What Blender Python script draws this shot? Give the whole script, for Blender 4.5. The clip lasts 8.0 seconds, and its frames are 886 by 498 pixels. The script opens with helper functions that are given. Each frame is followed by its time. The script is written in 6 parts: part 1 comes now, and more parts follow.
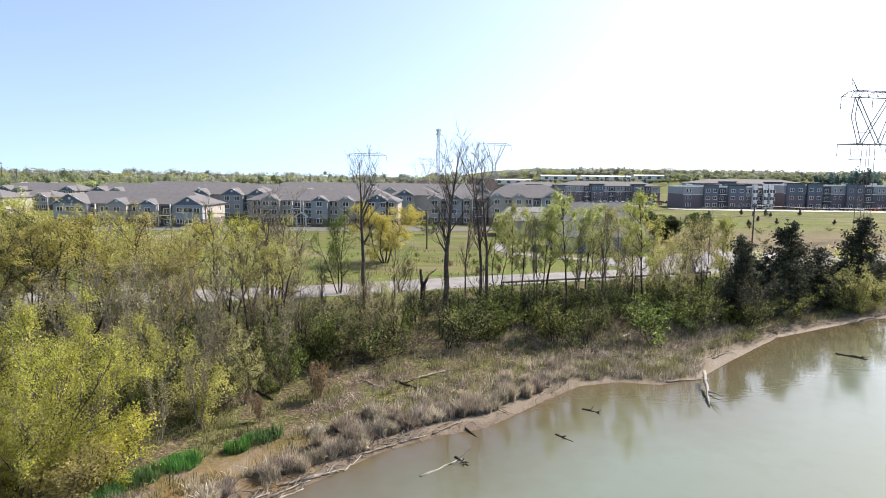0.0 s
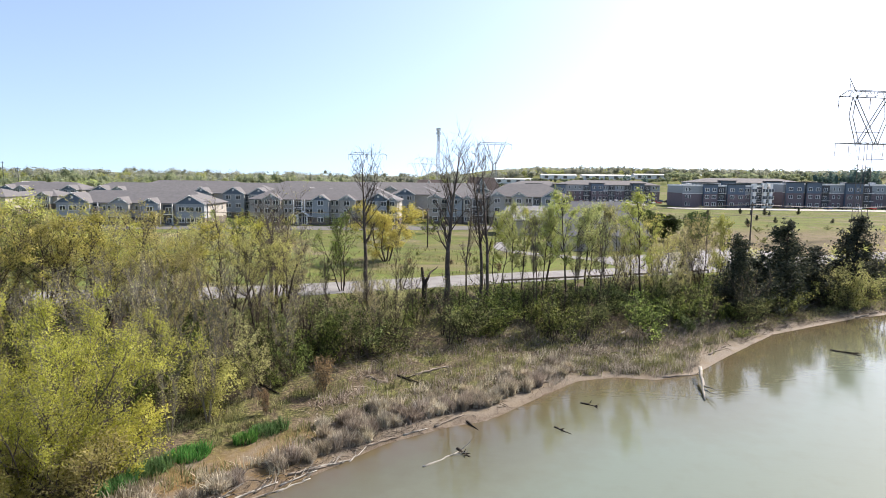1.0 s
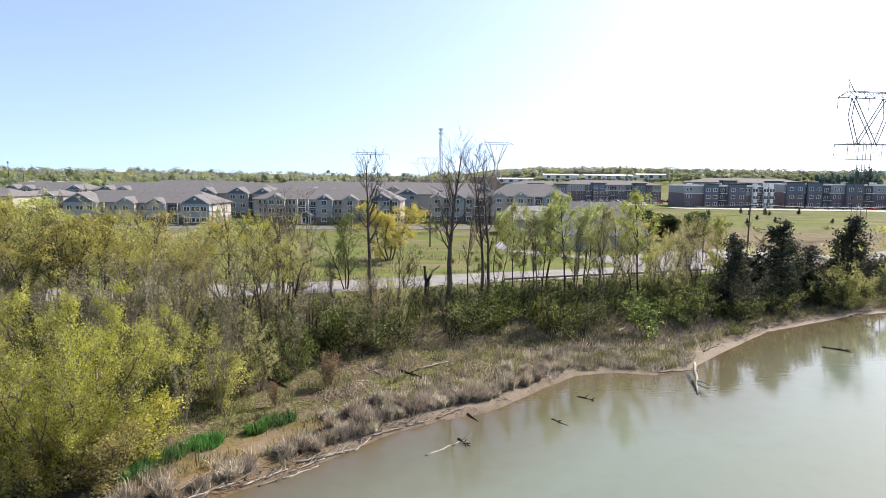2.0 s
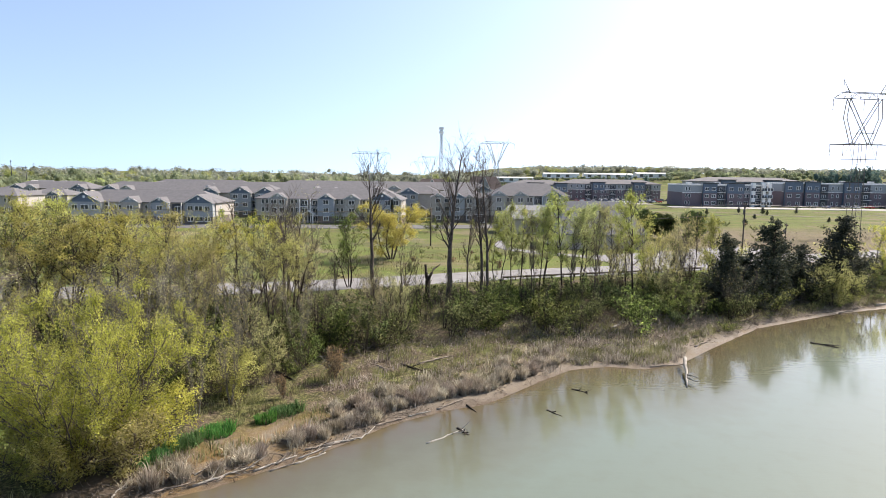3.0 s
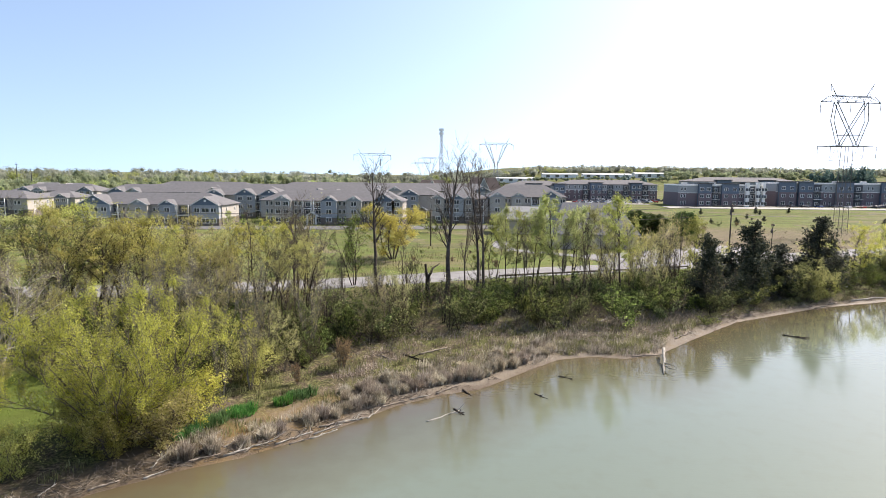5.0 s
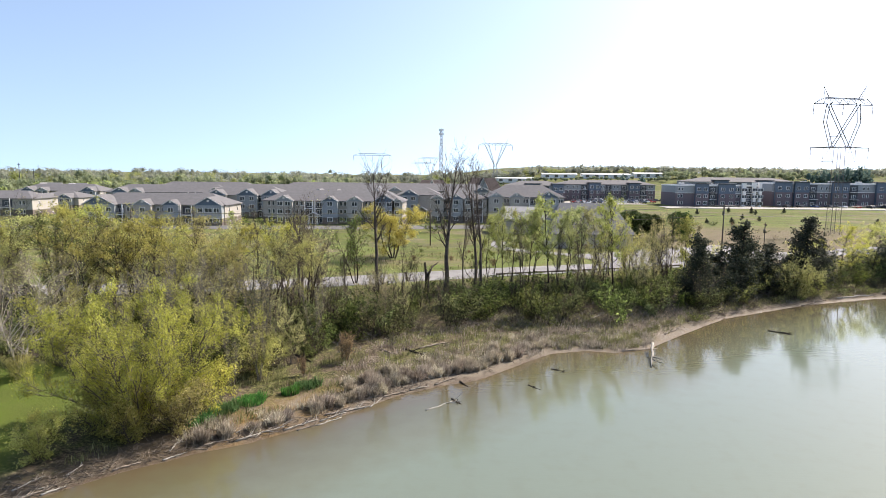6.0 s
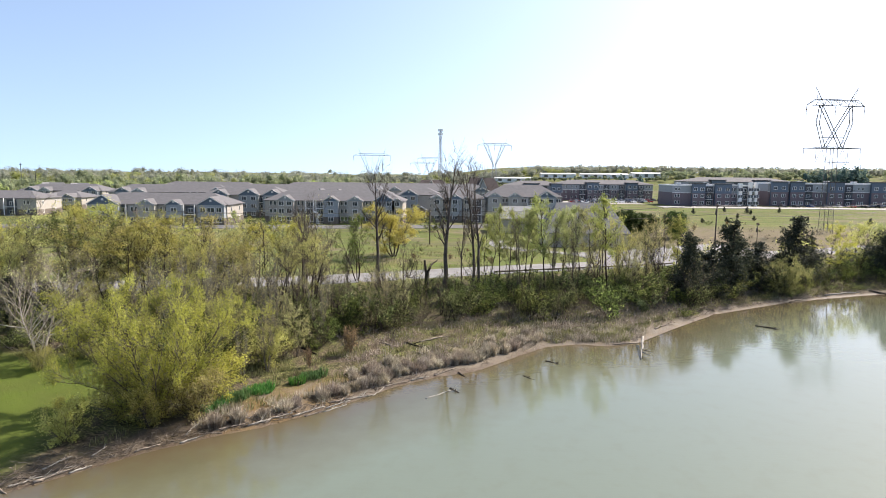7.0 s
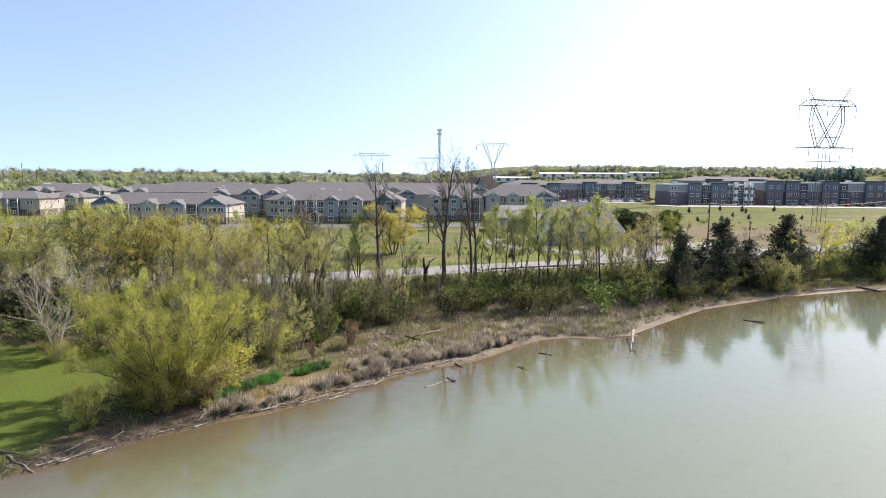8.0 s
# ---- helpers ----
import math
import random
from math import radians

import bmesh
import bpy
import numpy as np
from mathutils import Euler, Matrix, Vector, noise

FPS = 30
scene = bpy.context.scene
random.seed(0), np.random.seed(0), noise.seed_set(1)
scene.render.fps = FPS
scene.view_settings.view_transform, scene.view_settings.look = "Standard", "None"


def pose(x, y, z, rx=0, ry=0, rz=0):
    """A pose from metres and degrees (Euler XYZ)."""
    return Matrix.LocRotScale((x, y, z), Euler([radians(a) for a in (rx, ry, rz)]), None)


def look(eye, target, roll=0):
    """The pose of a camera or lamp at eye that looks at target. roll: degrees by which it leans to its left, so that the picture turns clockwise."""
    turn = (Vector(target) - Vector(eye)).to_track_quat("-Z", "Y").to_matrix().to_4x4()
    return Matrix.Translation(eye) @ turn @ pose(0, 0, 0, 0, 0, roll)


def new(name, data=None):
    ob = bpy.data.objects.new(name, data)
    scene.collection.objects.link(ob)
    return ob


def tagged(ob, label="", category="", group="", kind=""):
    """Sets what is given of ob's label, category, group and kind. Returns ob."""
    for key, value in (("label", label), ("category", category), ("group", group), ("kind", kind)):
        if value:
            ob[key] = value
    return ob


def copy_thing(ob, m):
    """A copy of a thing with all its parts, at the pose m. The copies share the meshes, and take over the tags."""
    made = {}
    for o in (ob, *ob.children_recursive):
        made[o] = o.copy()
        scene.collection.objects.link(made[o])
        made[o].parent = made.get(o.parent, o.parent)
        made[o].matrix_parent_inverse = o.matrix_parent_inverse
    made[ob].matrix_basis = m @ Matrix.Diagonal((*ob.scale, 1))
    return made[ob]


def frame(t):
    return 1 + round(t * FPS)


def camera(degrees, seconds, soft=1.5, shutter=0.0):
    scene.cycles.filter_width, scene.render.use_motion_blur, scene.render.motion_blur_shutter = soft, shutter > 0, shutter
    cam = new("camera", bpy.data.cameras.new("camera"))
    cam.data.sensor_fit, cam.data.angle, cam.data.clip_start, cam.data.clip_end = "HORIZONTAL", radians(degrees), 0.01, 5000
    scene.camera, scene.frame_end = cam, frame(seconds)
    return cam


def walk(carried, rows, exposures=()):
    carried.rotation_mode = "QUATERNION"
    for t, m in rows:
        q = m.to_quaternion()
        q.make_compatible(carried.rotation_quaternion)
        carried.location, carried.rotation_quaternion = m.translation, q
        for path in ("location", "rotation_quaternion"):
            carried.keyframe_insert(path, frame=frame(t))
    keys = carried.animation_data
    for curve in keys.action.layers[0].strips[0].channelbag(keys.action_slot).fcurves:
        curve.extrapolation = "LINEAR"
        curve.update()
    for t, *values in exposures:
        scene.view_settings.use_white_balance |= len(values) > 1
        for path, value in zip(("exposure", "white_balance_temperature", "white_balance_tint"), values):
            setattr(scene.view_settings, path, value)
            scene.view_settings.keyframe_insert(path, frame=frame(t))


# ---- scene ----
cam = camera(72.7, 8.0, soft=0.68)
PATH = [
    (0, (0.701, 1.677, 18.368), (0.686, 3.663, 18.131), 0.7),
    (0.5, (0.628, 1.202, 18.363), (0.613, 3.188, 18.124), 0.7),
    (1, (0.569, 0.495, 18.407), (0.554, 2.48, 18.167), 0.7),
    (1.5, (0.606, -0.356, 18.46), (0.586, 1.63, 18.22), 0.7),
    (3, (0.693, -3.625, 18.897), (0.668, -1.64, 18.651), 0.7),
    (3.5, (0.787, -4.894, 19.043), (0.761, -2.909, 18.797), 0.6),
    (4, (0.838, -6.28, 19.23), (0.812, -4.295, 18.984), 0.6),
    (4.5, (0.916, -7.599, 19.407), (0.889, -5.614, 19.161), 0.5),
    (6, (1.218, -12.027, 19.894), (1.191, -10.043, 19.647), 0.5),
    (6.5, (1.309, -13.517, 19.961), (1.281, -11.532, 19.713), 0.5),
    (7, (1.298, -15.019, 20.032), (1.273, -13.034, 19.784), 0.5),
    (7.5, (1.375, -16.471, 20.062), (1.351, -14.487, 19.813), 0.5),
    (8, (1.528, -17.851, 20.072), (1.505, -15.867, 19.823), 0.4),
]
walk(cam, [(t, look(eye, target, roll)) for t, eye, target, roll in PATH],
     exposures=[(0.0, 0.92, 6700, 16), (8.0, 0.87, 6700, 16)])

# ---- light ----
SUN_AZ, SUN_EL = radians(57), radians(43)      # clockwise from straight ahead, above the horizon
world = bpy.data.worlds.new("sky")
scene.world = world
world.use_nodes = True
wn = world.node_tree.nodes
wl = world.node_tree.links
sky = wn.new("ShaderNodeTexSky")
sky.sky_type = "NISHITA"
sky.sun_disc = False
sky.sun_elevation, sky.sun_rotation = SUN_EL, SUN_AZ
sky.air_density, sky.dust_density, sky.ozone_density = 0.7, 1.05, 0.5
wn["Background"].inputs["Strength"].default_value = 0.148
# clear air right down to the horizon: the sky is read a little above each direction
way = wn.new("ShaderNodeTexCoord")
lift = wn.new("ShaderNodeVectorMath")
lift.operation = "MULTIPLY_ADD"
lift.inputs[1].default_value, lift.inputs[2].default_value = (1.0, 1.0, 0.78), (0.0, 0.0, 0.17)
unit = wn.new("ShaderNodeVectorMath")
unit.operation = "NORMALIZE"
wl.new(way.outputs["Generated"], lift.inputs[0])
wl.new(lift.outputs["Vector"], unit.inputs[0])
wl.new(unit.outputs["Vector"], sky.inputs["Vector"])
blue = wn.new("ShaderNodeMix")
blue.data_type, blue.blend_type = "RGBA", "MULTIPLY"
blue.inputs[0].default_value, blue.inputs[7].default_value = 1.0, (1.21, 1.2, 1.08, 1)
wl.new(sky.outputs["Color"], blue.inputs[6])
wl.new(blue.outputs[2], wn["Background"].inputs["Color"])
sun_dir = Vector((math.sin(SUN_AZ) * math.cos(SUN_EL), math.cos(SUN_AZ) * math.cos(SUN_EL), math.sin(SUN_EL)))
lamp = bpy.data.lights.new("sun", "SUN")
lamp.energy, lamp.angle, lamp.color = 5.0, radians(0.6), (1.0, 0.95, 0.86)
new("sun", lamp).matrix_world = look(sun_dir * 400, (0, 0, 0))


# ---- materials ----
class Mat:
    """A small node builder round one principled material."""

    def __init__(self, name, rough=0.8, metal=0.0, spec=0.3):
        self.m = bpy.data.materials.new(name)
        self.m.use_nodes = True
        self.t = self.m.node_tree
        self.p = self.t.nodes["Principled BSDF"]
        self.p.inputs["Roughness"].default_value = rough
        self.p.inputs["Metallic"].default_value = metal
        self.p.inputs["Specular IOR Level"].default_value = spec

    def node(self, kind, **values):
        n = self.t.nodes.new(kind)
        for k, v in values.items():
            n.inputs[k.replace("_", " ")].default_value = v
        return n

    def link(self, a, b):
        self.t.links.new(a, b)

    def coords(self):
        return self.node("ShaderNodeNewGeometry").outputs["Position"]

    def local(self):
        return self.node("ShaderNodeTexCoord").outputs["Object"]

    def noise(self, scale, detail=5.0, rough=0.6, vec=None):
        n = self.node("ShaderNodeTexNoise", Scale=scale, Detail=detail, Roughness=rough)
        self.link(vec if vec is not None else self.coords(), n.inputs["Vector"])
        return n.outputs["Fac"]

    def ramp(self, fac, stops):
        n = self.node("ShaderNodeValToRGB")
        e = n.color_ramp.elements
        while len(e) < len(stops):
            e.new(0.5)
        for el, (pos, col) in zip(e, stops):
            el.position, el.color = pos, (*col, 1)
        self.link(fac, n.inputs["Fac"])
        return n.outputs["Color"]

    def mix(self, fac, a, b, how="MIX"):
        n = self.node("ShaderNodeMix")
        n.data_type, n.blend_type = "RGBA", how
        for sock, v in ((n.inputs[0], fac), (n.inputs[6], a), (n.inputs[7], b)):
            if isinstance(v, (int, float)):
                sock.default_value = v
            elif isinstance(v, tuple):
                sock.default_value = (*v, 1)
            else:
                self.link(v, sock)
        return n.outputs[2]

    def math(self, op, a, b=0.0, clamp=False):
        n = self.node("ShaderNodeMath")
        n.operation, n.use_clamp = op, clamp
        for sock, v in ((n.inputs[0], a), (n.inputs[1], b)):
            if isinstance(v, (int, float)):
                sock.default_value = v
            else:
                self.link(v, sock)
        return n.outputs[0]

    def span(self, v, lo, hi):
        n = self.node("ShaderNodeMapRange")
        self.link(v, n.inputs["Value"])
        n.inputs["From Min"].default_value, n.inputs["From Max"].default_value = lo, hi
        return n.outputs["Result"]

    def attr(self, name):
        n = self.node("ShaderNodeAttribute")
        n.attribute_name = name
        return n.outputs["Fac"]

    def color(self, c):
        self.link(c, self.p.inputs["Base Color"])
        return self

    def bump(self, h, strength=0.3, distance=0.05):
        n = self.node("ShaderNodeBump", Strength=strength, Distance=distance)
        self.link(h, n.inputs["Height"])
        self.link(n.outputs["Normal"], self.p.inputs["Normal"])
        return self


def shade(c, k):
    return tuple(v * k for v in c)


def plain(name, col, scale=3.0, vary=0.25, rough=0.8, metal=0.0, bump=0.2, dist=0.01, spec=0.3):
    """A surface of one colour with two scales of wear."""
    m = Mat(name, rough, metal, spec)
    a = m.noise(scale)
    b = m.noise(scale * 9, 3)
    c = m.ramp(a, [(0.3, shade(col, 1 - vary)), (0.7, shade(col, 1 + vary))])
    m.color(m.mix(m.math("MULTIPLY", b, 0.4), c, shade(col, 1 - 1.3 * vary)))
    m.bump(b, bump, dist)
    return m.m


def leaf_material(name, cols, thin=0.45, patch_scale=0.9, patch_depth=0.5):
    """Leaves that let light through; colour differs leaf by leaf and tree by tree."""
    m = Mat(name, 0.7, 0, 0.1)
    isl = m.node("ShaderNodeNewGeometry").outputs["Random Per Island"]
    obj = m.node("ShaderNodeObjectInfo").outputs["Random"]
    c = m.ramp(isl, [(0.0, cols[0]), (0.5, cols[1]), (1.0, cols[2])])
    h = m.node("ShaderNodeHueSaturation")
    m.link(m.math("ADD", 0.484, m.math("MULTIPLY", obj, 0.04)), h.inputs["Hue"])
    patch = m.span(m.noise(patch_scale, 2), 0.3, 0.7)
    m.link(m.math("MULTIPLY", m.math("ADD", 0.8, m.math("MULTIPLY", obj, 0.4)), m.math("ADD", 0.97 - patch_depth / 2, m.math("MULTIPLY", patch, patch_depth))), h.inputs["Value"])
    m.link(m.math("ADD", 0.84, m.math("MULTIPLY", m.math("FRACT", m.math("MULTIPLY", obj, 7.3)), 0.28)), h.inputs["Saturation"])
    m.link(c, h.inputs["Color"])
    m.color(h.outputs["Color"])
    tr = m.node("ShaderNodeBsdfTranslucent")
    m.link(h.outputs["Color"], tr.inputs["Color"])
    mx = m.node("ShaderNodeMixShader")
    mx.inputs["Fac"].default_value = thin
    m.link(m.p.outputs["BSDF"], mx.inputs[1])
    m.link(tr.outputs["BSDF"], mx.inputs[2])
    m.link(mx.outputs["Shader"], m.t.nodes["Material Output"].inputs["Surface"])
    return m.m


def bark_material(name, dark, light):
    m = Mat(name, 0.9, 0, 0.15)
    a = m.noise(1.6, 4)
    b = m.noise(22, 3)
    c = m.ramp(a, [(0.3, dark), (0.7, light)])
    m.color(m.mix(m.math("MULTIPLY", b, 0.5), c, shade(dark, 0.7)))
    m.bump(b, 0.6, 0.02)
    return m.m


bark = bark_material("grey brown bark", (0.06, 0.047, 0.038), (0.16, 0.13, 0.105))
bark_dark = bark_material("dark bark", (0.028, 0.022, 0.018), (0.075, 0.06, 0.048))
bark_pale = bark_material("pale sycamore bark", (0.3, 0.27, 0.22), (0.62, 0.58, 0.5))
twig_grey = bark_material("grey twigs", (0.1, 0.09, 0.072), (0.26, 0.235, 0.19))
driftwood = bark_material("weathered driftwood", (0.15, 0.122, 0.095), (0.36, 0.31, 0.255))
driftwood_white = bark_material("bleached driftwood", (0.2, 0.184, 0.155), (0.44, 0.415, 0.365))
stick_wood = bark_material("wet brown sticks", (0.06, 0.047, 0.036), (0.25, 0.21, 0.165))
wet_wood = bark_material("wet dark wood", (0.022, 0.018, 0.014), (0.07, 0.056, 0.043))

leaf_yellow = leaf_material("yellow green spring leaves", [(0.31, 0.305, 0.075), (0.46, 0.44, 0.125), (0.61, 0.57, 0.2)], 0.7, 0.6, 0.7)
leaf_willow = leaf_material("willow spring leaves", [(0.26, 0.25, 0.045), (0.4, 0.38, 0.075), (0.55, 0.51, 0.135)], 0.7, 0.5, 0.6)
leaf_lime = leaf_material("lime green spring leaves", [(0.22, 0.25, 0.07), (0.33, 0.36, 0.11), (0.46, 0.47, 0.17)], 0.62)
leaf_bud = leaf_material("olive buds", [(0.3, 0.28, 0.1), (0.43, 0.4, 0.155), (0.55, 0.5, 0.22)], 0.62)
leaf_gold = leaf_material("golden young leaves", [(0.34, 0.262, 0.085), (0.44, 0.35, 0.12), (0.54, 0.44, 0.17)], 0.55)
# near-black and bright stops put shaded gaps and lit tufts into the leaf colour
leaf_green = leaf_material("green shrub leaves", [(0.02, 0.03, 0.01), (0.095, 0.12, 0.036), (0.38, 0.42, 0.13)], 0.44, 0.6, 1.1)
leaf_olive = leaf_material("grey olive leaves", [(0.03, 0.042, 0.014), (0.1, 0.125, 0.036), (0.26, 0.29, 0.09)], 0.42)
# blue is raised so the sprays carry a bluish haze in their colour
leaf_cedar = leaf_material("dark cedar sprays", [(0.03, 0.037, 0.028), (0.055, 0.064, 0.045), (0.112, 0.116, 0.072)], 0.28)
leaf_rust = leaf_material("rusty dry leaves", [(0.21, 0.135, 0.075), (0.28, 0.19, 0.105), (0.35, 0.25, 0.14)])
leaf_iris = leaf_material("fresh green iris blades", [(0.045, 0.11, 0.035), (0.09, 0.19, 0.05), (0.17, 0.29, 0.09)], 0.35, 2.2, 0.9)
leaf_reed = leaf_material("dead reed blades", [(0.18, 0.145, 0.106), (0.35, 0.297, 0.23), (0.56, 0.5, 0.405)], 0.35, 0.7, 1.0)
leaf_sedge = leaf_material("olive sedge blades", [(0.085, 0.086, 0.03), (0.18, 0.175, 0.06), (0.33, 0.3, 0.125)], 0.4, 0.35, 0.9)
# distance haze is painted into the skyline leaves as pale grey-olive
leaf_hazed = leaf_material("far woodland leaves paled for haze", [(0.31, 0.34, 0.27), (0.36, 0.39, 0.3), (0.42, 0.44, 0.33)], 0.62, 0.04, 0.5)
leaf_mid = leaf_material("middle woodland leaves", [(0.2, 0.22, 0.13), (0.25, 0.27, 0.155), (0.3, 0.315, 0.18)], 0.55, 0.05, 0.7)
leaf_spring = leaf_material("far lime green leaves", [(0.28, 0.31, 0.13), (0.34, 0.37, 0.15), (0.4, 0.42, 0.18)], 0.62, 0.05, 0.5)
leaf_lawn = leaf_material("mown grass blades", [(0.05, 0.08, 0.01), (0.085, 0.13, 0.015), (0.14, 0.19, 0.03)], 0.35)
leaf_pine = leaf_material("far pine needles", [(0.09, 0.14, 0.13), (0.12, 0.175, 0.15), (0.15, 0.2, 0.165)], 0.45)
leaf_hedge = leaf_material("clipped evergreen leaves", [(0.035, 0.06, 0.018), (0.07, 0.1, 0.03), (0.13, 0.165, 0.05)], 0.3)

# haze over the far blocks is put into the shingle colour, greyed towards blue
roof_shingle = plain("grey brown shingles", (0.132, 0.128, 0.13), 0.8, 0.16, 0.9, bump=0.4, dist=0.03)
roof_grey = plain("grey shingles", (0.17, 0.17, 0.172), 0.8, 0.14, 0.9, bump=0.4, dist=0.03)
# lightened, so that the siding colour carries some distance haze
siding_blue = plain("blue grey siding", (0.115, 0.15, 0.195), 1.2, 0.1, 0.7)
siding_tan = plain("pale tan siding", (0.37, 0.345, 0.305), 1.2, 0.1, 0.7)
siding_grey = plain("grey siding", (0.29, 0.31, 0.32), 1.2, 0.1, 0.7)
stone_base = plain("brown stone veneer", (0.15, 0.125, 0.105), 2.5, 0.3, 0.9, bump=0.6, dist=0.04)
# red greyed to purple and lightened: distance haze painted into the brick
brick_hazed = plain("haze-dulled red brick", (0.175, 0.14, 0.15), 2.0, 0.22, 0.9, bump=0.4)
white_trim = plain("white painted trim", (0.75, 0.74, 0.71), 2.0, 0.06, 0.5)
dark_metal = plain("dark painted metal", (0.045, 0.048, 0.052), 2.0, 0.2, 0.5)
pale_steel = plain("pale galvanised steel", (0.34, 0.345, 0.35), 1.5, 0.15, 0.6, 0.0)
roof_pale = plain("pale grey metal roof", (0.25, 0.25, 0.245), 0.8, 0.1, 0.6)
rail_steel = plain("rusty rail steel", (0.075, 0.06, 0.05), 2.0, 0.3, 0.7)
steel = plain("weathered steel", (0.13, 0.118, 0.1), 1.5, 0.2, 0.6, 0.0)
# dark tone painted for the shade in balcony recesses, lifted a little for haze
recess_shade = plain("painted balcony shade", (0.085, 0.088, 0.095), 2.0, 0.2, 0.8)
membrane = plain("pale roof membrane", (0.55, 0.55, 0.54), 0.6, 0.12, 0.8)
concrete = plain("pale concrete", (0.34, 0.325, 0.3), 0.5, 0.14, 0.9, bump=0.3)
asphalt_old = plain("worn pale asphalt", (0.205, 0.2, 0.195), 0.35, 0.3, 0.95, bump=0.3)
asphalt = plain("dark asphalt", (0.12, 0.118, 0.115), 0.35, 0.2, 0.95, bump=0.3)
roof_dark = plain("dark brown shingles", (0.085, 0.068, 0.062), 0.3, 0.25, 0.95, bump=0.6, dist=0.2)
wood_pole = bark_material("creosoted pole", (0.06, 0.05, 0.042), (0.13, 0.11, 0.095))
ceramic = plain("brown porcelain", (0.12, 0.07, 0.05), 4.0, 0.1, 0.25)
rubber = plain("black rubber", (0.02, 0.02, 0.02), 4.0, 0.2, 0.8)
glass = Mat("window glass", 0.06, 0, 0.8)
glass.color(glass.ramp(glass.noise(0.5), [(0.35, (0.025, 0.03, 0.036)), (0.7, (0.07, 0.08, 0.09))]))
glass = glass.m


def car_paint(name, col):
    m = Mat(name, 0.25, 0.1, 0.6)
    m.color(m.ramp(m.noise(3.0), [(0.3, shade(col, 0.9)), (0.7, col)]))
    return m.m


# ---- mesh helpers ----
def mesh_of(name, verts, faces, mats, slots=None, smooth=False):
    me = bpy.data.meshes.new(name)
    me.from_pydata([tuple(v) for v in verts] if not isinstance(verts, np.ndarray) else verts.tolist(), [],
                   faces if not isinstance(faces, np.ndarray) else faces.tolist())
    for mt in mats if isinstance(mats, (list, tuple)) else [mats]:
        me.materials.append(mt)
    if slots is not None:
        me.polygons.foreach_set("material_index", slots)
    if smooth:
        me.polygons.foreach_set("use_smooth", [True] * len(me.polygons))
    me.update()
    return me


def piece(name, me, parent=None, label=""):
    ob = new(name, me)
    ob.parent = parent
    if label:
        ob["label"] = label
    return ob


def thing(name, label, category, at=None, group="", kind="", me=None):
    ob = new(name, me)
    if at is not None:
        ob.matrix_world = at
    return tagged(ob, label, category, group, kind)


class Solid:
    """Collects boxes, prisms and tubes into one mesh."""

    def __init__(self):
        self.v, self.f = [], []

    def add(self, verts, faces):
        n = len(self.v)
        self.v += [tuple(p) for p in verts]
        self.f += [tuple(i + n for i in q) for q in faces]
        return self

    def box(self, x0, y0, z0, x1, y1, z1):
        return self.add([(x0, y0, z0), (x1, y0, z0), (x1, y1, z0), (x0, y1, z0), (x0, y0, z1), (x1, y0, z1), (x1, y1, z1), (x0, y1, z1)],
                        [(0, 3, 2, 1), (4, 5, 6, 7), (0, 1, 5, 4), (1, 2, 6, 5), (2, 3, 7, 6), (3, 0, 4, 7)])

    def beam(self, a, b, w, sides=4, w2=None):
        a, b = Vector(a), Vector(b)
        d = (b - a).normalized()
        u = d.cross(Vector((0, 0, 1)) if abs(d.z) < 0.9 else Vector((1, 0, 0))).normalized()
        s = d.cross(u)
        w2 = w if w2 is None else w2
        ring = []
        for p, r in ((a, w), (b, w2)):
            ring += [p + (u * math.cos(k * 2 * math.pi / sides + 0.785) + s * math.sin(k * 2 * math.pi / sides + 0.785)) * r * 0.7 for k in range(sides)]
        faces = [(k, (k + 1) % sides, sides + (k + 1) % sides, sides + k) for k in range(sides)]
        return self.add(ring, faces + [tuple(range(sides))[::-1], tuple(range(sides, 2 * sides))])

    def mesh(self, name, mat, smooth=False):
        me = mesh_of(name, self.v, self.f, mat, smooth=smooth)
        bm = bmesh.new()
        bm.from_mesh(me)
        bmesh.ops.recalc_face_normals(bm, faces=bm.faces)
        bm.to_mesh(me)
        bm.free()
        return me


# ---- the lie of the land ----
SHORE_X = [-420, -120, -60, -40, -27.7, -25.3, -22.8, -20.5, -16.5, -13.7, -10.2, -6.6, -3.6, 0.4, 4.0, 8.4, 12.5, 16.6, 20, 24.2, 30, 39.8, 46, 56.5, 64, 72, 85, 110, 160, 420]
SHORE_Y = [-190, -62, -14, 6, 18.9, 20.9, 23.3, 25.5, 28.5, 30, 33, 36.4, 40, 42.8, 44.4, 49.3, 53.6, 54.9, 54.2, 56, 62, 71.4, 75, 81, 84, 87, 90, 97, 112, 190]
ROAD_X = [-420, -150, -80, -42, -30, -20, -10, 0, 10, 20, 32, 44, 60, 80, 110, 160, 420]
ROAD_Y = [30, 62, 71, 76.5, 79.5, 82.5, 86.5, 91, 95, 98.5, 102.5, 107, 114, 124, 137, 155, 240]


def shore(x):
    return np.interp(x, SHORE_X, SHORE_Y)


def road_mid(x):
    return np.interp(x, ROAD_X, ROAD_Y)


def smooth(v, lo, hi):
    t = np.clip((v - lo) / (hi - lo), 0, 1)
    return t * t * (3 - 2 * t)


